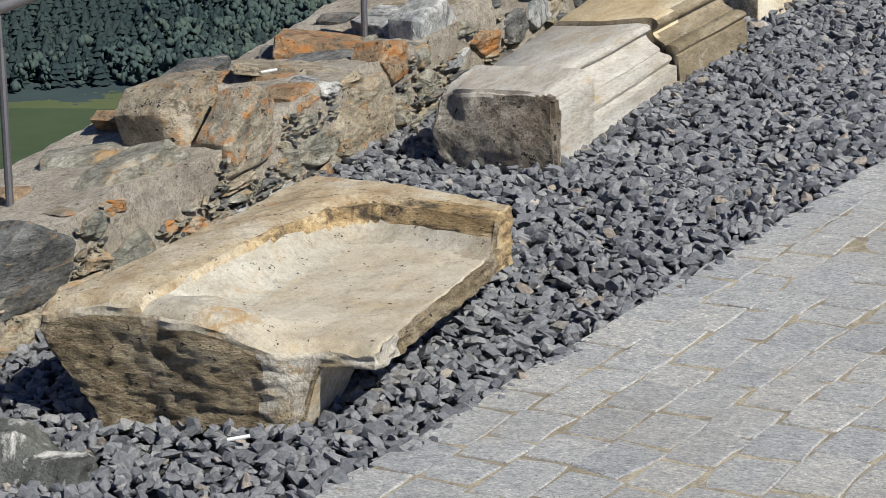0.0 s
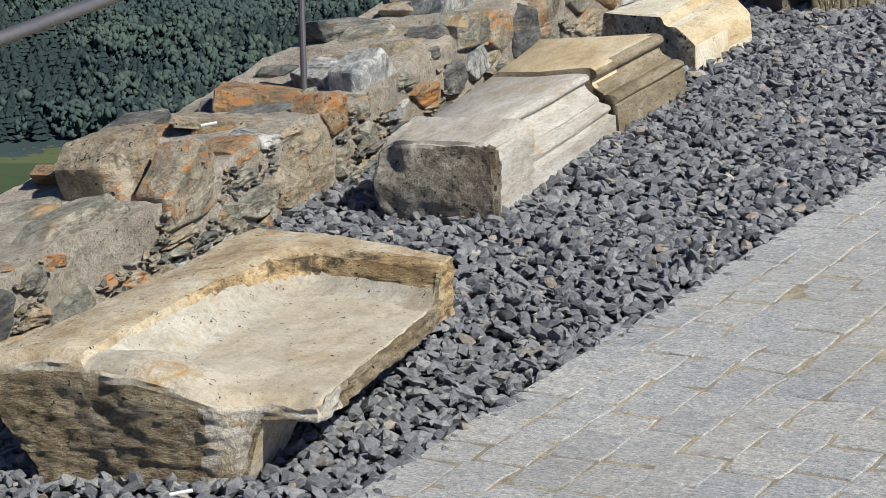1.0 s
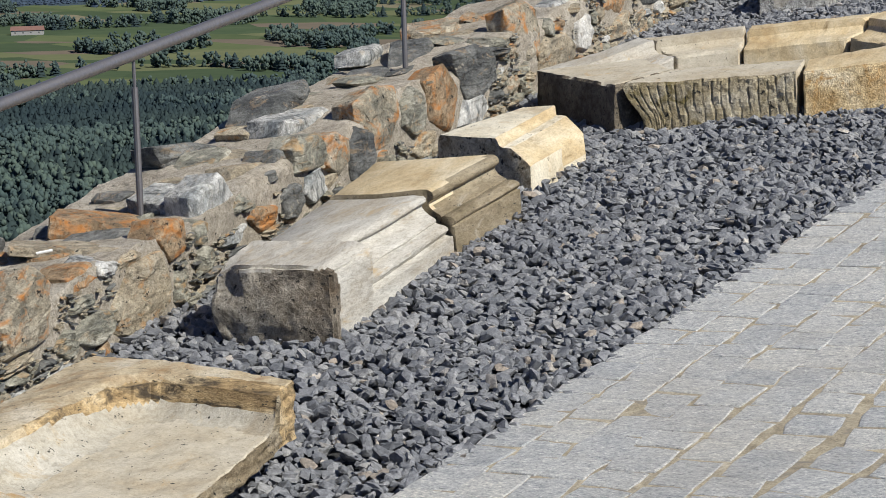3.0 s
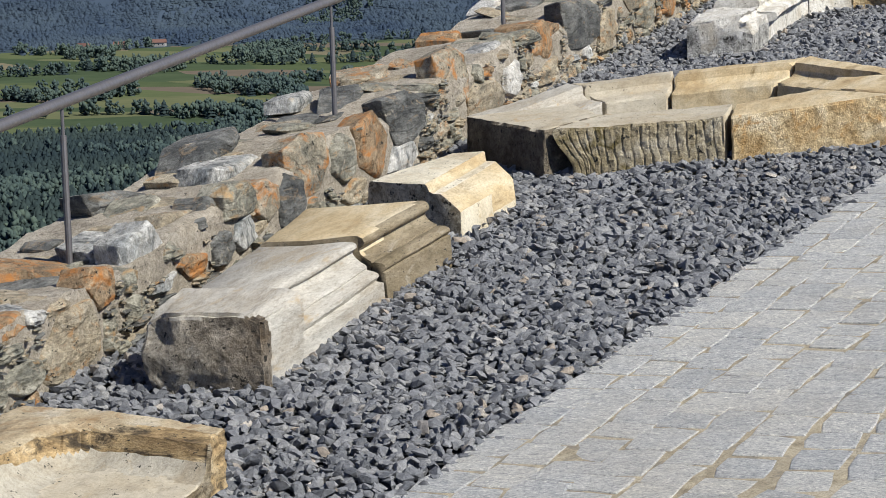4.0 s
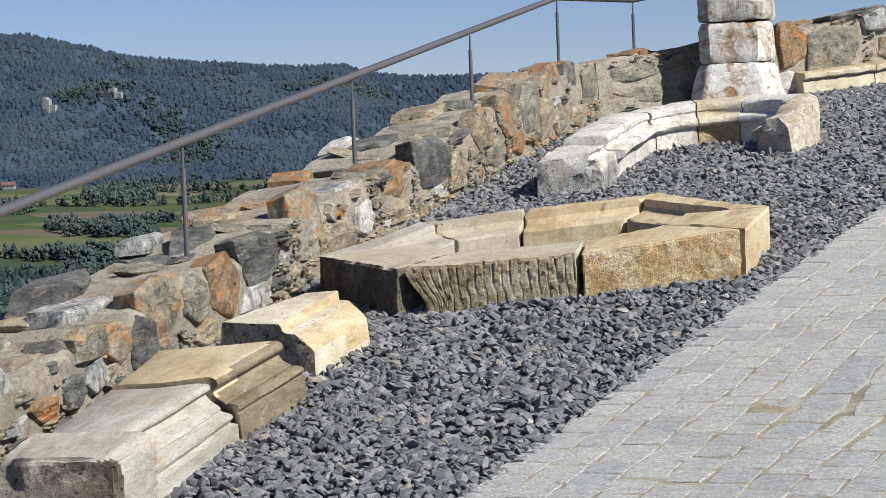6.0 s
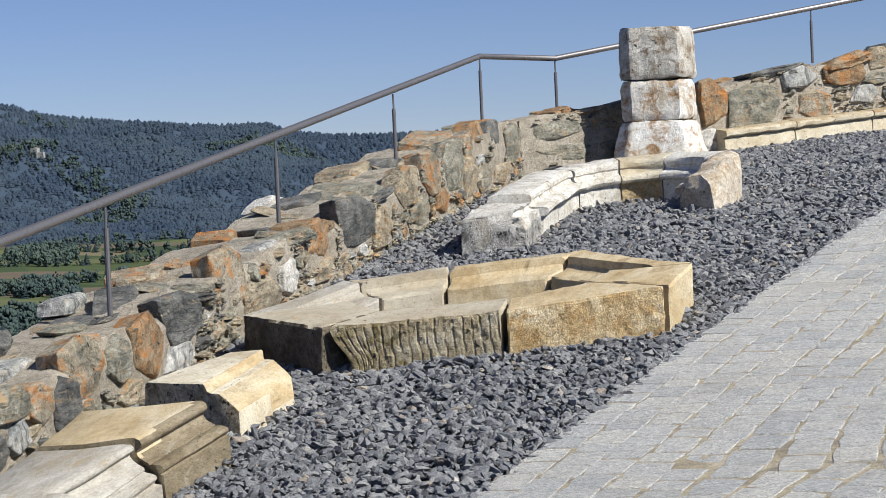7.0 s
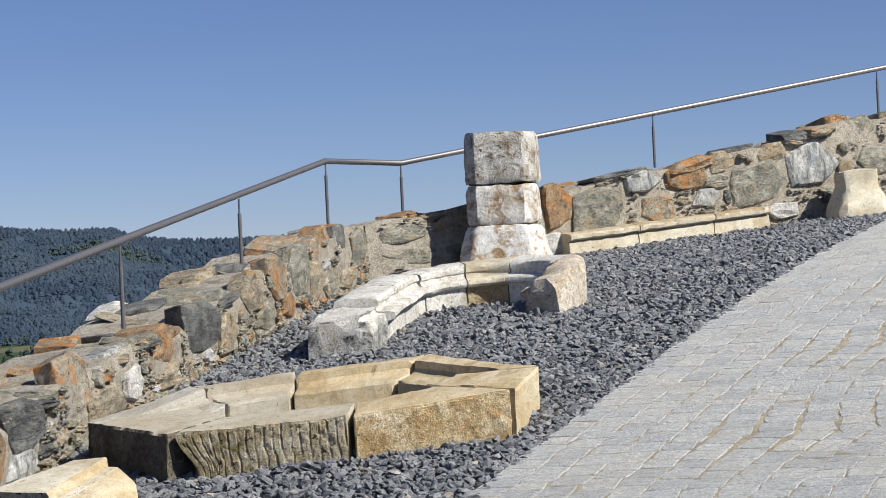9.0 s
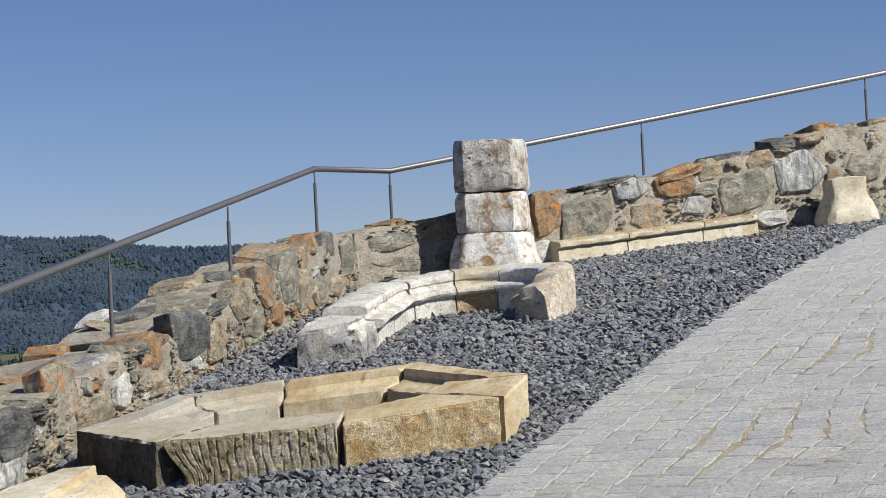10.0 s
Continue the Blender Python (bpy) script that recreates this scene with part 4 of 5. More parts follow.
# ---- handrail ----
def tube(points, radius, sides=14, round_ends=True):
    """A round tube along a line of points, mitred at its bends."""
    bm = bmesh.new()
    pts = [Vector(p) for p in points]
    rings = []
    for i, p in enumerate(pts):
        a = (pts[i] - pts[i - 1]).normalized() if i else (pts[1] - pts[0]).normalized()
        b = (pts[i + 1] - pts[i]).normalized() if i < len(pts) - 1 else a
        t = (a + b).normalized()
        k = 1 / max(0.5, t.dot(a))
        side = t.cross(Vector((0, 0, 1)) if abs(t.z) < 0.9 else Vector((1, 0, 0))).normalized()
        upw = side.cross(t)
        rings.append([bm.verts.new(p + side * math.cos(q) * radius * k + upw * math.sin(q) * radius) for q in (2 * math.pi * j / sides for j in range(sides))])
    for lo, hi in zip(rings, rings[1:]):
        for k in range(sides):
            bm.faces.new((lo[k], lo[(k + 1) % sides], hi[(k + 1) % sides], hi[k]))
    bm.faces.new(rings[0][::-1])
    bm.faces.new(rings[-1])
    bmesh.ops.recalc_face_normals(bm, faces=bm.faces)
    return bm


RAIL = [(-0.3, y) for y in (-2.2, 0.1, 2.43, 4.77, 6.72, 9.05, 11.33, 13.62, 15.92)]


def handrail():
    rail = thing("handrail", "round stainless steel handrail on thin posts set in the wall", "handrail")
    line = [Vector((-0.3, y, at(-0.3, y, 0.806).z + 0.005 * max(0, y - 11) ** 2)) for _, y in RAIL]
    line[-1].z = 2.735
    bend = [Vector((0.11, 16.63, 2.725)), Vector((1.885, 18.205, 3.09)), Vector((3.69, 19.81, 3.465)), Vector((6.6, 22.4, 4.07))]
    part("rail", tube([line[0], line[-1]] + bend, 0.0212), M_STEEL, rail)
    feet = [at(-0.3, y).z + h for (_, y), h in zip(RAIL, (0.2, 0.2, 0.2, 0.22, 0.26, 0.24, 0.28, 0.28, 0.31))]
    feet += [2.30, 2.70, 3.04, 3.4]
    for p, z in zip(line + bend, feet):
        post = part("post", tube([(p.x, p.y, z - 0.05), (p.x, p.y, p.z - 0.105)], 0.0118, 10), M_POST, rail)
        part("pin", tube([(p.x, p.y, p.z - 0.11), (p.x, p.y, p.z - 0.012)], 0.0062, 8), M_POST, post)
    return rail


handrail()


# ---- the shallow stone basin nearest to the paving's start ----
def basin():
    near_left, near_right, far_right, far_left = Vector((0.41, 4.00)), Vector((1.245, 4.125)), Vector((1.165, 4.95)), Vector((0.47, 5.13))

    def spot(u, v):
        p = (near_left * (1 - u) + near_right * u) * (1 - v) + (far_left * (1 - u) + far_right * u) * v
        # the near end bulges forward up to where its corner broke off
        p.y -= 0.045 * smooth(0.15, 0.62, u) * (1 - smooth(0.70, 0.84, u)) * (1 - smooth(0.0, 0.22, v))
        return p

    def level(u, v):
        return 0.312 - 0.05 * u - 0.03 * v

    def inside(u, v):
        """Metres inside the rim's inner edge, which turns a round corner."""
        dl = (u - 0.34 + 0.02 * (1 - smooth(0.1, 0.75, v))) * 0.82 + 0.012 * noise.noise(Vector((v * 6, 1, 0)))
        df = (0.855 - v) * 1.0
        r = 0.17
        return r - math.hypot(r - dl, r - df) if dl < r and df < r else min(dl, df)

    def floor_(u, v):
        return level(u, v) - 0.085 + 0.012 * u

    def stump(u, v):
        """How much of the broken near rim is left."""
        return (1 - smooth(0.07, 0.24, v + 0.03 * noise.noise(Vector((u * 8, v * 8, 3))))) * (1 - smooth(0.48, 0.80, u + 0.04 * noise.noise(Vector((u * 5, v * 9, 8)))))

    def top(u, v):
        e = inside(u, v)
        far = smooth(0.5, 0.85, v)
        lip = 0.010 + 0.036 * far
        rim = level(0.12 + 0.6 * max(0.0, u - 0.15) * smooth(0.75, 0.95, v), v)
        crown = rim - 0.016 * smooth(0.10, 0.30, -e) - lip * 0.4 * (1 - smooth(0.0, 0.05, -e))
        low = floor_(u, v)
        wide = 0.135 - 0.045 * far
        k = min(1.0, max(0.0, e / wide))
        bowl = low + (rim - lip - low - 0.006) * (1 - k) ** (1.9 + 0.7 * far)
        z = crown if e <= 0 else bowl
        near = low + (rim - 0.012 - 0.03 * u - low) * stump(u, v)
        z = max(z, near)
        return z - 0.03 * (1 - smooth(0.0, 0.05, v)) * smooth(0.2, 0.6, abs(noise.noise(Vector((u * 7, 2, 2))))) - 0.018 * (1 - smooth(0.0, 0.035, v))

    def under(u, v):
        k = max(smooth(0.76, 0.84, u), smooth(0.16, 0.36, v) * smooth(0.45, 0.6, u))
        return -0.02 * (1 - k) + k * (floor_(u, v) - 0.056)

    us, vs, layers = steps(84), steps(84), 34
    nu, nv = len(us), len(vs)
    bm = bmesh.new()

    def vert(u, v, w):
        p = spot(u, v)
        lo, hi = under(u, v), top(u, v)
        h = lo + (hi - lo) * w
        q = at(p.x, p.y, h)
        q += jitter(q, 4, 0.006) + jitter(q, 16, 0.0035) + jitter(q, 48, 0.0022)
        low = 1 - smooth(0.0, 0.24, h)
        q.x += 0.12 * low * (1 - smooth(0.42, 0.75, q.x))
        q.y += 0.03 * low * (1 - smooth(4.0, 4.3, q.y))
        if v == 0 and 0 < w < 1:
            # split in layers, gouged across
            bed = 0.5 + 0.5 * noise.noise(Vector((q.x * 3, 0, q.z * 34 + q.x * 3)))
            gouge = noise.noise(Vector((q.x * 11 + q.z * 6, 4, q.z * 15)))
            q.y += 0.011 * bed ** 2 + 0.009 * max(0.0, gouge) * smooth(0.55, 0.8, q.x) + 0.007 * noise.noise(Vector((q.x * 24, 7, q.z * 70))) + 0.006 * noise.noise(Vector((q.x * 8, 3, q.z * 12))) - 0.006
        if u == 1 and 0 < w < 1:
            q.x += 0.010 * noise.noise(Vector((q.y * 20, 7, q.z * 50)))
        edge = (u in (0, 1)) + (v in (0, 1)) + (w in (0, 1))
        if edge >= 2:
            c = Vector((0.82, 4.55, q.z - (0.25 if w == 1 else -0.1)))
            q += (c - q).normalized() * 0.008 * (0.4 + 2.0 * abs(noise.noise(q * 10)))
        return bm.verts.new(q)

    tops = [[vert(u, v, 1) for v in vs] for u in us]
    lows = [[vert(u, v, 0) for v in vs] for u in us]
    for i in range(nu - 1):
        for j in range(nv - 1):
            fc = bm.faces.new((tops[i][j], tops[i + 1][j], tops[i + 1][j + 1], tops[i][j + 1]))
            u, v = us[i], vs[j]
            e = inside(u, v)
            wob = 0.02 * noise.noise(Vector((u * 9, v * 9, 0)))
            if e > 0.115 - 0.04 * smooth(0.5, 0.85, v) + wob:
                fc.material_index = 4 if stump(u, v) > 0.45 else 0
            elif e > 0.013 * smooth(0.4, 0.8, v):
                fc.material_index = 1
            elif e > -0.016 - 0.05 * smooth(0.45, 0.9, u) + 0.6 * wob and v > 0.4 + wob:
                fc.material_index = 3
            else:
                fc.material_index = 2
            bm.faces.new((lows[i][j], lows[i][j + 1], lows[i + 1][j + 1], lows[i + 1][j])).material_index = 4
    ring = [(i, 0) for i in range(nu)] + [(nu - 1, j) for j in range(1, nv)] + [(i, nv - 1) for i in range(nu - 2, -1, -1)] + [(0, j) for j in range(nv - 2, 0, -1)]
    rows = [[lows[i][j] for i, j in ring]] + [[vert(us[i], vs[j], l / layers) for i, j in ring] for l in range(1, layers)] + [[tops[i][j] for i, j in ring]]
    n = len(ring)
    for l, (lo, hi) in enumerate(zip(rows, rows[1:])):
        for k in range(n):
            fc = bm.faces.new((lo[k], lo[(k + 1) % n], hi[(k + 1) % n], hi[k]))
            i, j = ring[k]
            c = fc.calc_center_median()
            torn = us[i] + 0.09 * noise.noise(c * 9)
            if j == 0 and torn > 0.66 and (l / layers > 0.30 + 0.3 * noise.noise(c * 7) or torn > 0.9):
                fc.material_index = 6
            elif j == nv - 1 or (i == nu - 1 and vs[j] > 0.86):
                fc.material_index = 3
            else:
                fc.material_index = 6 if i == nu - 1 and vs[j] < 0.12 else 5
            if l > layers - 4 and j == 0:
                fc.material_index = 4
    t = thing("stone_basin", "shallow cream limestone basin with a raised rim and broken corner", "basin")
    for name, kinds, label in (("body", (0, 1, 5, 6), ""), ("rim", (2, 3), "worn ochre rim with dark veins"), ("near_rim", (4,), "broken stump of the near rim")):
        piece = bm.copy()
        bmesh.ops.delete(piece, geom=[fc for fc in piece.faces if fc.material_index not in kinds], context="FACES")
        ob = part(name, piece, M_CREAM, t, label, sharp=45)
        for m in (M_COVE, M_RIM, M_BAND, M_STUMP, M_HEWN, M_TORN):
            ob.data.materials.append(m)
    bm.free()
    return t


basin()


# ---- two moulded blocks end to end ----
PROFILE = [(0, -0.06), (0, 0.10), (0.005, 0.225), (0.015, 0.238), (0.14, 0.242), (0.27, 0.245), (0.287, 0.242), (0.299, 0.231), (0.300, 0.217), (0.290, 0.206), (0.272, 0.202), (0.276, 0.190), (0.292, 0.172), (0.318, 0.158), (0.345, 0.151), (0.349, 0.141), (0.335, 0.132), (0.350, 0.127), (0.372, 0.128), (0.390, 0.117), (0.393, 0.102), (0.380, 0.090), (0.370, 0.083), (0.390, 0.079), (0.402, 0.073), (0.405, 0.0), (0.405, -0.06)]


ROLLS = [(0, -0.06), (0, 0.10), (0.005, 0.225), (0.015, 0.238), (0.14, 0.245), (0.25, 0.249), (0.275, 0.248), (0.296, 0.238), (0.304, 0.222), (0.300, 0.206), (0.286, 0.197), (0.280, 0.190), (0.284, 0.174), (0.298, 0.160), (0.322, 0.151), (0.336, 0.147), (0.338, 0.139), (0.350, 0.143), (0.372, 0.141), (0.388, 0.131), (0.392, 0.118), (0.386, 0.107), (0.380, 0.101), (0.390, 0.096), (0.394, 0.0), (0.394, -0.06)]


def moulded_blocks():
    one = thing("moulded_block", "grey-white limestone block with a moulded long edge and hewn end", "stone block", group="moulded blocks")
    bm = field_block(((0.32, 6.08), (0.745, 6.07), (0.745, 6.36), (0.315, 6.37)), lambda u, v: 0.243 - 0.012 * u - 0.02 * smooth(0.86, 1.0, u) + 0.006 * v - 0.03 * (1 - smooth(0.0, 0.16, u)) * (1 - smooth(0.0, 0.3, v)), lambda u, v: -0.06, steps(40), steps(24), 0.005, 28, 2.0, 0.016, hew=0.008)
    # the near end bulges, and one upper corner has broken away
    for v in bm.verts:
        h = v.co.z - gz(v.co.x, v.co.y)
        near = 1 - smooth(6.07, 6.3, v.co.y)
        v.co.y += near * (0.035 * (1 - smooth(0.36, 0.44, v.co.x + 0.03 * noise.noise(v.co * 11))) * smooth(0.12, 0.17, h) - 0.02 * math.sin(min(1.0, max(0.0, h / 0.24)) * math.pi))
        v.co.x += 0.03 * (1 - smooth(0.0, 0.1, h)) * near * (1 - smooth(0.32, 0.5, v.co.x))
    part("rough_end", bm, M_GREYTOP, one, "squared rough end, dark on its broken face", broken=M_BLOTCHED, where=lambda n, c: (n.y < -0.5 or c.y < 6.1) and c.z < at(c.x, c.y, 0.225).z)

    def fan(d, t):
        """The back edge runs away from the moulded edge."""
        return Vector((-0.10 * t * max(0.0, 1 - d / 0.24), 0.0))

    worn = list(PROFILE)
    for _ in range(1):
        worn = worn[:4] + [(0.5 * worn[k][0] + 0.25 * (worn[k - 1][0] + worn[k + 1][0]), 0.5 * worn[k][1] + 0.25 * (worn[k - 1][1] + worn[k + 1][1])) if 0.25 < worn[k][0] < 0.4 else worn[k] for k in range(4, len(worn) - 3)] + worn[-3:]
    bm = swept(worn, lambda t, d: (Vector((0.34 - 0.02 * t, 6.345 + 0.75 * t + 0.02 * math.sin(d * 30))) + fan(d, t), Vector((1.0, -0.01))), 30, 0.002, 2.0, lambda t: 0.96 - 0.13 * t)
    part("moulded_length", bm, M_GREYTOP, one, sharp=50)
    two = thing("moulded_block", "ochre limestone block with roll mouldings along its edge", "stone block", group="moulded blocks")
    prof = [(d, h + 0.012) for d, h in ROLLS]
    bm = swept(prof, lambda t, d: (Vector((0.335 + 0.035 * t, 7.112 + 0.55 * t + 0.02 * math.sin(d * 30))) + fan(d, 1 + 1.2 * t), Vector((1.0, -0.02))), 20, 0.002, 3.0, lambda t: 0.84 - 0.02 * t)
    # darker brown along the moulded side and on the near end
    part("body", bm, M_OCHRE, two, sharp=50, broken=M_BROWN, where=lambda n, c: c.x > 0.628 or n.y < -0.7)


moulded_blocks()


def cap_block():
    # the section's corners: place at the near end, place at the far end, height
    edge = [((0.215, 8.155), (0.385, 8.645), -0.05), ((0.22, 8.15), (0.39, 8.642), 0.10), ((0.228, 8.145), (0.394, 8.64), 0.186), ((0.24, 8.139), (0.40, 8.637), 0.199), ((0.38, 8.072), (0.47, 8.632), 0.201), ((0.522, 8.004), (0.541, 8.628), 0.201),
            ((0.531, 7.999), (0.548, 8.626), 0.195), ((0.541, 7.997), (0.556, 8.61), 0.175), ((0.558, 7.996), (0.568, 8.585), 0.166), ((0.58, 7.992), (0.59, 8.58), 0.165), ((0.596, 7.985), (0.612, 8.58), 0.162), ((0.64, 7.966), (0.665, 8.535), 0.135), ((0.676, 7.952), (0.70, 8.505), 0.113),
            ((0.688, 7.945), (0.712, 8.495), 0.10), ((0.694, 7.93), (0.735, 8.45), 0.03), ((0.697, 7.92), (0.745, 8.43), -0.05)]
    t = thing("profiled_block", "pale yellow limestone block with a stepped and slanted edge", "stone block")
    bm = swept([(k, e[2]) for k, e in enumerate(edge)], lambda s, k: (Vector(edge[k][0]).lerp(Vector(edge[k][1]), s), Vector((0.0, 0.0))), 22, 0.0025, 4.0)
    part("body", bm, M_PALE, t, broken=M_PIT_SHADE, where=lambda n, c: n.y < -0.6, patch=M_OCHRE, there=lambda n, c: n.x > 0.3 and n.z > 0.25)


cap_block()


# ---- the many-sided well surround of hewn blocks ----
def well():
    outer = {"L": (0.16, 9.46), "A": (0.68, 9.02), "J": (1.46, 9.07), "R1": (2.11, 9.35), "R2": (2.14, 9.86), "B1": (1.51, 10.49), "B2": (0.90, 10.35), "B3": (0.42, 10.18)}
    inner = {"L": (0.62, 9.62), "A": (0.86, 9.30), "J": (1.42, 9.36), "R1": (1.72, 9.60), "R2": (1.76, 9.86), "B1": (1.42, 10.18), "B2": (0.94, 10.08), "B3": (0.66, 9.95)}
    stones = (("L", "A", M_CREAM, "weathered limestone well block, hewn face coloured dark as shade"), ("A", "J", M_CREAM, "limestone well block with a chisel-dressed mossy face"),
              ("J", "R1", M_OCHRE, "ochre sandstone well block with a roughly dressed face"), ("R1", "R2", M_OCHRE, "ochre sandstone corner block of the well"),
              ("R2", "B1", M_OCHRE, "ochre sandstone well block with a stepped inner ledge"), ("B1", "B2", M_OCHRE, "ochre well block with a stepped inner ledge"),
              ("B2", "B3", M_CREAM, "cream well block with a moulded inner ledge"), ("B3", "L", M_GREYTOP, "grey-white well block with a worn moulded top"))
    for k, (p, q, material, label) in enumerate(stones):
        a, b = Vector(outer[p]), Vector(outer[q])
        c, d = Vector(inner[q]), Vector(inner[p])
        g1 = 0.014 if p in ("J", "B1", "B2", "A") else 0.003
        a2, b2 = a.lerp(b, 0.035 if p == "A" else g1), b.lerp(a, g1)
        c2, d2 = c.lerp(d, g1), d.lerp(c, g1)
        far = p in ("R2", "B1", "B2", "B3")

        def top(u, v, far=far):
            k = min(1.0, max(0.0, (v - 0.46) / 0.17))
            return 0.2 - (0.034 * smooth(0.45, 0.46, v) + 0.024 * (1 - (1 - k) ** 2.2) if far else 0.0)

        t = thing("well_block", label, "stone block", group="stones of the well surround")
        bm = field_block((a2, b2, c2, d2), top, lambda u, v: -0.06, steps(170 if p == "A" else 60 if p in ("J", "L") else 24), steps(8, (0.45, 0.46, 0.48, 0.52, 0.57, 0.63, 0.7)), 0.003, 16, 10.0 + k, 0.012, hew=0.009 if p in ("A", "J", "L") else 0.0, flute=120.0 if p == "A" else 0.0)
        if p == "A":
            # its end slants away from the neighbour towards the foot
            way = (b2 - a2).normalized()
            for v in bm.verts:
                low = 1 - smooth(0.02, 0.19, v.co.z - gz(v.co.x, v.co.y))
                push = 0.085 * low * (1 - smooth(0.0, 0.25, (v.co.xy - a2).dot(way)))
                v.co.x += way.x * push
                v.co.y += way.y * push
        # face L gets the stone with its shade in the colour
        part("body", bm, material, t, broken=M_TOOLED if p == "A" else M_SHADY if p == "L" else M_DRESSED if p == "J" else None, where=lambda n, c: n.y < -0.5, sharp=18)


well()


# ---- the curved bench of moulded stones ----
def curved_kerb():
    def line(s):
        """Inner foot: a straight arm, then round."""
        if s < 1.25:
            return Vector((0.90 - 0.024 * s, 11.95 + 1.056 * s)), Vector((-0.02, 1.0)).normalized()
        a = (s - 1.25) / 0.42
        return Vector((1.27 - 0.40 * math.cos(a), 13.27 + 0.44 * math.sin(a))), Vector((math.sin(a), 1.1 * math.cos(a))).normalized()

    prof = [(0.0, -0.06), (0.0, 0.118), (-0.02, 0.120), (-0.04, 0.128), (-0.052, 0.143), (-0.047, 0.160), (-0.025, 0.171), (0.01, 0.173), (0.04, 0.177), (0.055, 0.190), (0.058, 0.206), (0.045, 0.213), (0.042, 0.236), (0.055, 0.253), (0.10, 0.262), (0.24, 0.268), (0.30, 0.25), (0.32, 0.20), (0.33, -0.06)]
    cuts = ((0.0, 0.42, M_WHITE), (0.43, 0.95, M_WHITE), (0.96, 1.42, M_WHITE), (1.43, 1.75, M_WHITE), (1.76, 2.02, M_PALE), (2.03, 2.43, M_WHITE), (2.44, 2.83, M_CHUNK))
    for k, (s0, s1, material) in enumerate(cuts):
        bm = bmesh.new()
        rows = []
        n = 14
        for i in range(n + 1):
            p, way = line(s0 + (s1 - s0) * i / n)
            out = Vector((-way.y, way.x))
            ring = []
            for d, h in prof:
                if k == 0:
                    d, h = (d if d > 0.2 else max(d, 0.0)), min(h * 1.0, 0.22 if h > 0.1 else h)
                    d *= 1.12
                q = p + out * d * (1.0 if k < 3 else 0.75)
                if k == 6:
                    h *= 1.0 - 0.18 * (i / n) ** 2
                w = at(q.x, q.y, h)
                if k in (0, 6):
                    w += jitter(w, 7, 0.035 if k else 0.018) + jitter(w, 22, 0.014)
                w += jitter(w, 5, 0.009) + jitter(w, 18, 0.005) + jitter(w, 50, 0.003)
                ring.append(bm.verts.new(w))
            rows.append(ring)
        for lo, hi in zip(rows, rows[1:]):
            for j in range(len(lo)):
                bm.faces.new((lo[j], lo[(j + 1) % len(lo)], hi[(j + 1) % len(lo)], hi[j]))
        # rough broken ends close in rings towards their middles
        for ring, hewn in ((rows[0], k == 0), (rows[-1], k == 6)):
            mid = sum((v.co for v in ring), Vector()) / len(ring)
            last = ring
            for shrink in (0.88, 0.7, 0.45, 0.2) if hewn else ():
                inner = []
                for v in ring:
                    w = mid + (v.co - mid) * shrink
                    w.y -= (0.02 if k == 0 else 0.035) * (1 - shrink)
                    inner.append(bm.verts.new(w + jitter(w, 11, 0.022) + jitter(w, 31, 0.012)))
                for j in range(len(ring)):
                    bm.faces.new((last[j], last[(j + 1) % len(ring)], inner[(j + 1) % len(ring)], inner[j]))
                last = inner
            bm.faces.new(last)
        bmesh.ops.recalc_face_normals(bm, faces=bm.faces)
        label = "whitewashed curved kerb stone with a roll moulding" if material is M_WHITE else "reddish curved kerb stone with a roll moulding"
        t = thing("curved_kerb_stone", label, "kerb stone", group="stones of the curved kerb")
        part("body", bm, material, t, broken=M_GREYHEWN if k == 0 else M_DRESSED if k == 4 else None, where=(lambda n, c: n.y < -0.2 or c.z < at(c.x, c.y, 0.1).z) if k == 0 else (lambda n, c: c.z < at(c.x, c.y, 0.115).z))


curved_kerb()


# ---- broken column ----
def column():
    t = thing("column_stump", "broken white-plastered column of stacked many-sided drums", "column")
    c = Vector((0.925, 16.42))
    z0 = gz(c.x, c.y) - 0.05
    levels = (("base", 0.0, 0.36, 0.36, 0.265, 0.5), ("drum", 0.368, 0.66, 0.262, 0.258, 1.5), ("drum", 0.67, 1.045, 0.266, 0.26, 2.5))
    for name, lo, hi, r0, r1, seed in levels:
        bm = bmesh.new()
        rows = []
        for i in range(11):
            h = lo + (hi - lo) * i / 10
            r = r0 + (r1 - r0) * min(1, i / 10)
            ring = []
            for k in range(96):
                a = 2 * math.pi * k / 96
                # a square shaft with cut corners
                rr = min((r if q % 2 == 0 else r * 1.19) / max(0.2, math.cos(a - 0.07 - q * math.pi / 4)) for q in range(8))
                inset = 0.014 if i in (0, 10) else 0.0
                p = Vector((c.x + (rr - inset) * math.cos(a), c.y + (rr - inset) * math.sin(a), z0 + h))
                p += jitter(p + Vector((seed, 0, 0)), 6, 0.009) + jitter(p, 24, 0.006) + jitter(p, 70, 0.004)
                if i in (0, 10):
                    p.z -= (0.012 if i else -0.012) * max(0.0, noise.noise(p * 14)) * 2
                ring.append(bm.verts.new(p))
            rows.append(ring)
        for a, b in zip(rows, rows[1:]):
            for k in range(96):
                bm.faces.new((a[k], a[(k + 1) % 96], b[(k + 1) % 96], b[k]))
        bm.faces.new(rows[0][::-1])
        bm.faces.new(rows[-1])
        part(name, bm, M_FLAKE if seed > 2 else M_PLASTER, t)


column()


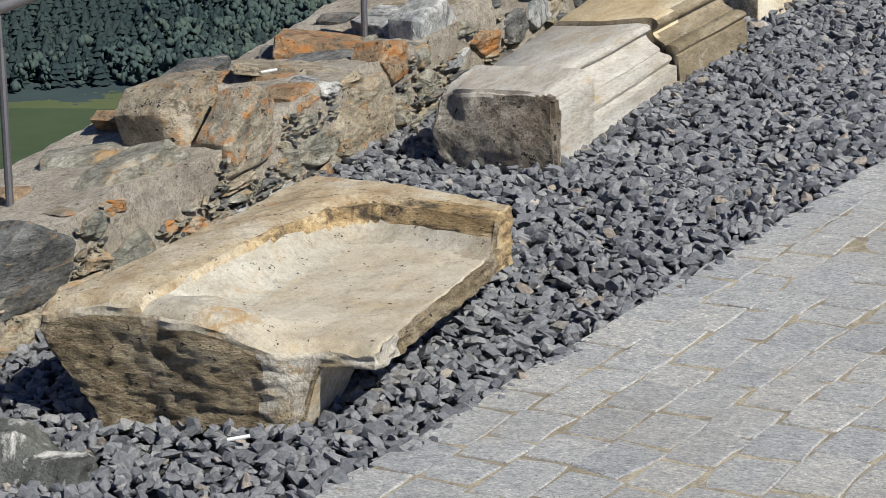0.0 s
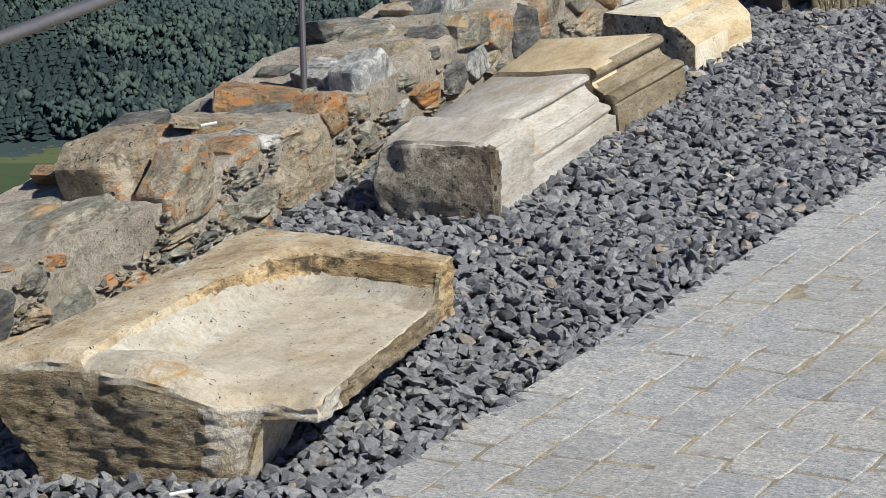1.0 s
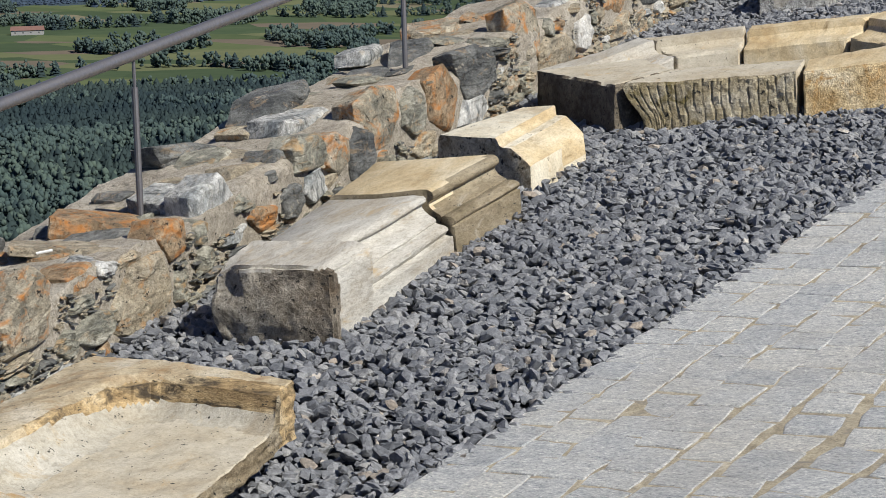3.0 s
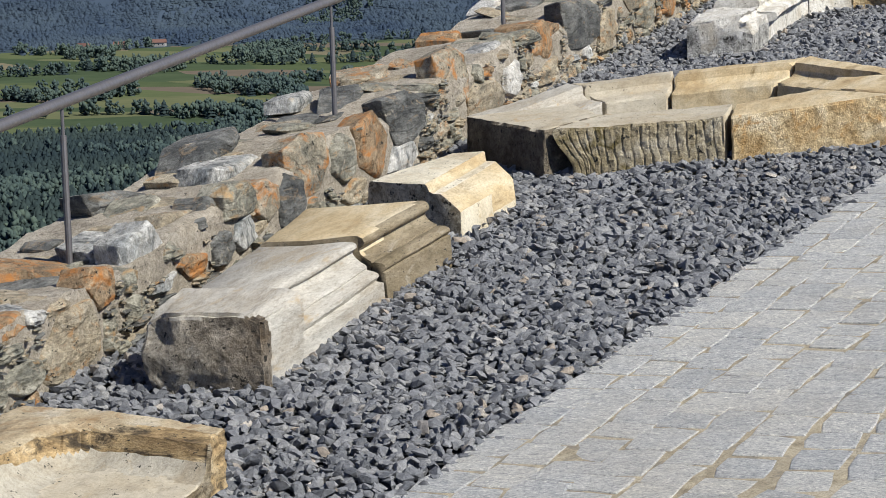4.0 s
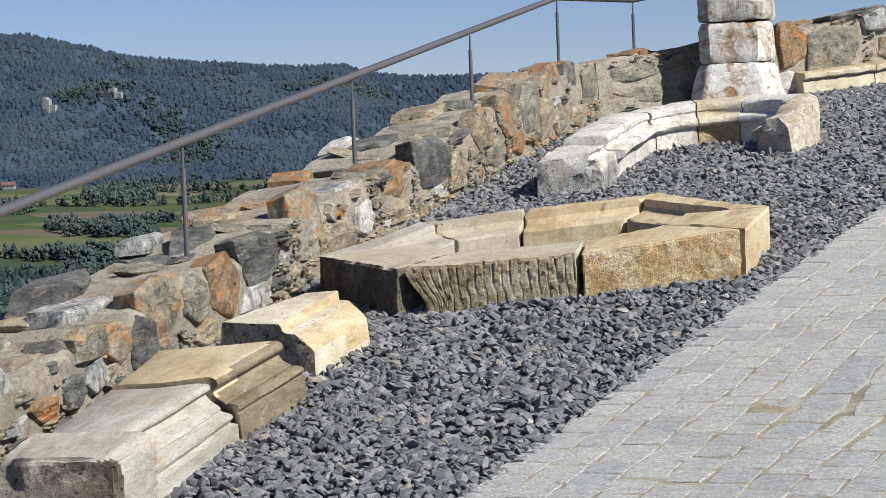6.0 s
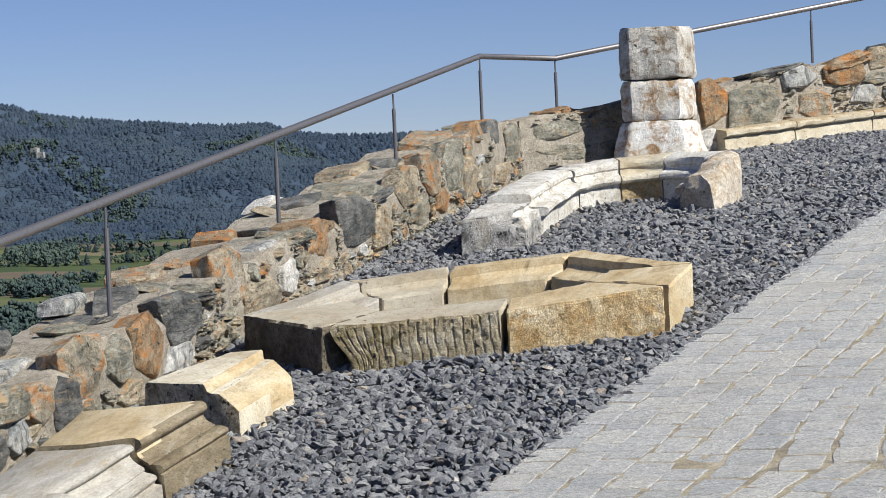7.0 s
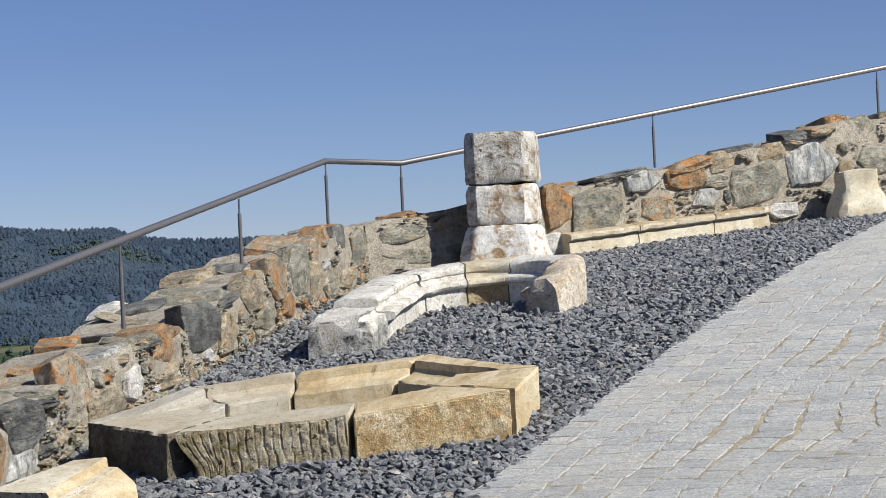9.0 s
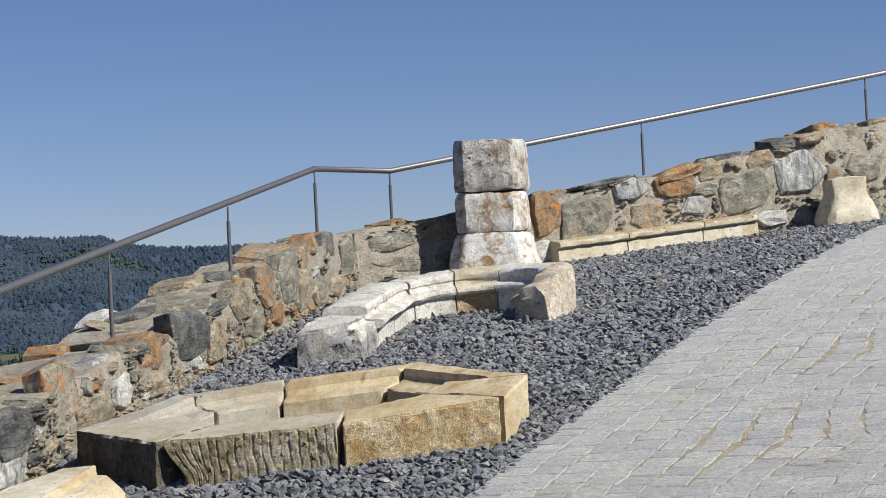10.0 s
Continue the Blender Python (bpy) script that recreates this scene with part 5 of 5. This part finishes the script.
# ---- cornice stones at the far wall's foot ----
def cornice():
    prof = [(-0.012, -0.06), (-0.006, 0.04), (0.004, 0.102), (0.016, 0.106), (0.016, 0.114), (-0.018, 0.120), (-0.028, 0.127), (-0.032, 0.150), (-0.022, 0.166), (0.02, 0.172), (0.1, 0.178), (0.2, 0.17), (0.2, -0.06)]
    way = DIR2
    out = Vector((-way.y, way.x))
    start = FOOT2 + way * 1.66 - out * 0.13
    for s0, s1, material in ((0.0, 0.645, M_PALE), (0.655, 1.38, M_PALE), (1.39, 1.94, M_PALE)):
        bm = bmesh.new()
        rows = []
        for i in range(31):
            p = start + way * (s0 + (s1 - s0) * i / 30)
            ring = []
            for d, h in prof:
                q = p + out * d
                w = at(q.x, q.y, h)
                w += jitter(w, 9, 0.006) + jitter(w, 30, 0.004)
                ring.append(bm.verts.new(w))
            rows.append(ring)
        for lo, hi in zip(rows, rows[1:]):
            for j in range(len(lo)):
                bm.faces.new((lo[j], lo[(j + 1) % len(lo)], hi[(j + 1) % len(lo)], hi[j]))
        bm.faces.new(rows[0])
        bm.faces.new(rows[-1])
        bmesh.ops.recalc_face_normals(bm, faces=bm.faces)
        t = thing("cornice_stone", "cream limestone cornice length with a projecting moulded top", "cornice", group="cornice stones at the wall foot")
        part("body", bm, material, t, broken=M_RIM, where=lambda n, c: n.z > 0.5)


cornice()

# ---- a flared fragment by the far wall ----
def fragment():
    t = thing("flared_fragment", "cream limestone fragment with a waisted side, broken face in shade", "stone fragment")
    bm = bmesh.new()
    c = Vector((3.48, 18.62))
    rows = []
    for i in range(13):
        h = i / 12
        flare = 0.15 + 0.085 * (1 - smooth(0.2, 0.8, h)) ** 1.3
        ring = []
        for k in range(28):
            a = 2 * math.pi * k / 28
            q = max(abs(math.cos(a)), abs(math.sin(a)))
            x, y = math.cos(a) / q * flare, math.sin(a) / q * flare * 0.75
            b = 0.5
            p = at(c.x + x * math.cos(b) - y * math.sin(b), c.y + x * math.sin(b) + y * math.cos(b), -0.04 + 0.42 * h)
            ring.append(bm.verts.new(p + jitter(p, 8, 0.02) + jitter(p, 25, 0.008)))
        rows.append(ring)
    for lo, hi in zip(rows, rows[1:]):
        for k in range(28):
            bm.faces.new((lo[k], lo[(k + 1) % 28], hi[(k + 1) % 28], hi[k]))
    bm.faces.new(rows[0][::-1])
    bm.faces.new(rows[-1])
    part("body", bm, M_PALE, t)


fragment()


def boulder(name, label, x, y, h, size, material, seed, turn=0.0):
    me = wall_stone_mesh(seed)
    me.materials.append(material)
    o = tagged(new(name, me), label, "boulder")
    o.matrix_basis = Matrix.LocRotScale(at(x, y, h), Euler((0.1, 0.05, turn)), Vector(size))
    return o


boulder("boulder", "dark green-grey boulder splashed with white lime, beside the basin", 0.40, 3.70, 0.01, (0.46, 0.30, 0.26), M_LIMED, 61, 0.4)
boulder("boulder", "lime-splashed white stone at the wall foot", 0.66, 3.72, 0.0, (0.17, 0.13, 0.12), M_LIMED, 62, 0.2)


def litter():
    """Small things lost in the gravel."""
    rng = random.Random(3)
    paper, _, _, bsdf = nodes_of("white_paper")
    bsdf.inputs["Base Color"].default_value = (0.8, 0.8, 0.78, 1)
    for name, label, x, y, h in (("cigarette_end", "white cigarette end lying on the gravel", 0.985, 3.95, 0.03), ("cigarette_end", "white cigarette end on the wall top", -0.2, 5.95, 0.335)):
        p = at(x, y, h)
        d = Vector((0.022, 0.012, 0.004))
        o = part(name, tube([p - d, p + d], 0.0045, 8), paper)
        tagged(o, label, "litter")


litter()

# ---- far farmhouses and ruins ----
def far_spot(az, dist):
    x, y = 3.66 + dist * math.sin(radians(az)), dist * math.cos(radians(az))
    return Vector((x, y, terrain(x, y)))


def plain_mat(name, colour):
    m, nt, links, bsdf = nodes_of(name)
    v = noise_at(nt, links, place(nt, links), 0.4, 4, 0.7)
    links.new(ramp(nt, links, v, [(0.3, tuple(c * 0.8 for c in colour)), (0.7, colour)]), bsdf.inputs["Base Color"])
    bsdf.inputs["Roughness"].default_value = 0.9
    return m


M_LIME = plain_mat("limewashed_wall", (0.33, 0.325, 0.315))
M_TILE = plain_mat("red_brown_roof_tiles", (0.20, 0.105, 0.085))
M_DARK = plain_mat("dark_window_glass", (0.03, 0.035, 0.04))


def box(bm, lo, hi):
    r = bmesh.ops.create_cube(bm, size=1.0)
    for v in r["verts"]:
        v.co = Vector([lo[i] + (hi[i] - lo[i]) * (v.co[i] + 0.5) for i in range(3)])


def farmhouse(az, dist, length, turn, label):
    h = thing("farmhouse", label, "house", group="farmhouses in the valley")
    h.matrix_basis = Matrix.Translation(far_spot(az, dist)) @ pose(0, 0, 0, 0, 0, turn)
    bm = bmesh.new()
    box(bm, (-length / 2, -5, -2), (length / 2, 5, 6))
    part("wall", bm, M_LIME, h)
    bm = bmesh.new()
    pts = [(-length / 2 - 1, -6, 5.6), (length / 2 + 1, -6, 5.6), (length / 2 + 1, 6, 5.6), (-length / 2 - 1, 6, 5.6), (-length / 2 - 1, 0, 11), (length / 2 + 1, 0, 11)]
    v = [bm.verts.new(p) for p in pts]
    for fc in ((0, 1, 5, 4), (2, 3, 4, 5), (1, 2, 5), (3, 0, 4), (3, 2, 1, 0)):
        bm.faces.new([v[k] for k in fc])
    part("roof", bm, M_TILE, h)
    for k in range(4):
        bm = bmesh.new()
        x = -length / 2 + length * (k + 0.5) / 4
        box(bm, (x - 0.7, -5.08, 2), (x + 0.7, -4.95, 3.8))
        part("window", bm, M_DARK, h)


def ruin(az, dist, tall):
    r = thing("ruined_tower", "pale ruined castle tower among far woods", "ruin", group="ruins on the far hill")
    r.matrix_basis = Matrix.Translation(far_spot(az, dist))
    bm = bmesh.new()
    box(bm, (-6, -6, -5), (6, 6, tall))
    bmesh.ops.subdivide_edges(bm, edges=bm.edges[:], cuts=4, use_grid_fill=True)
    for q in bm.verts:
        if q.co.z > tall * 0.6:
            q.co.z += 5 * noise.noise(q.co * 0.25)
        q.co += jitter(q.co, 0.2, 0.7)
    part("tower", bm, M_LIME, r)
    bm = bmesh.new()
    box(bm, (5, -4, -5), (17, 4, tall * 0.45))
    bmesh.ops.subdivide_edges(bm, edges=bm.edges[:], cuts=3, use_grid_fill=True)
    for q in bm.verts:
        q.co += jitter(q.co, 0.2, 1.2)
    part("curtain_wall", bm, M_LIME, r)


for az, dist, length, turn in ((-28.95, 3380, 22, 20), (-28.05, 3400, 26, 10), (-29.9, 3370, 18, -10), (-33.1, 2900, 40, 25), (-34.5, 2820, 24, 0)):
    farmhouse(az, dist, length, turn, "white farmhouse with a red-brown tiled roof by the fields")
ruin(-26.95, 3930, 22)
ruin(-25.3, 3960, 13)

lay_setts()
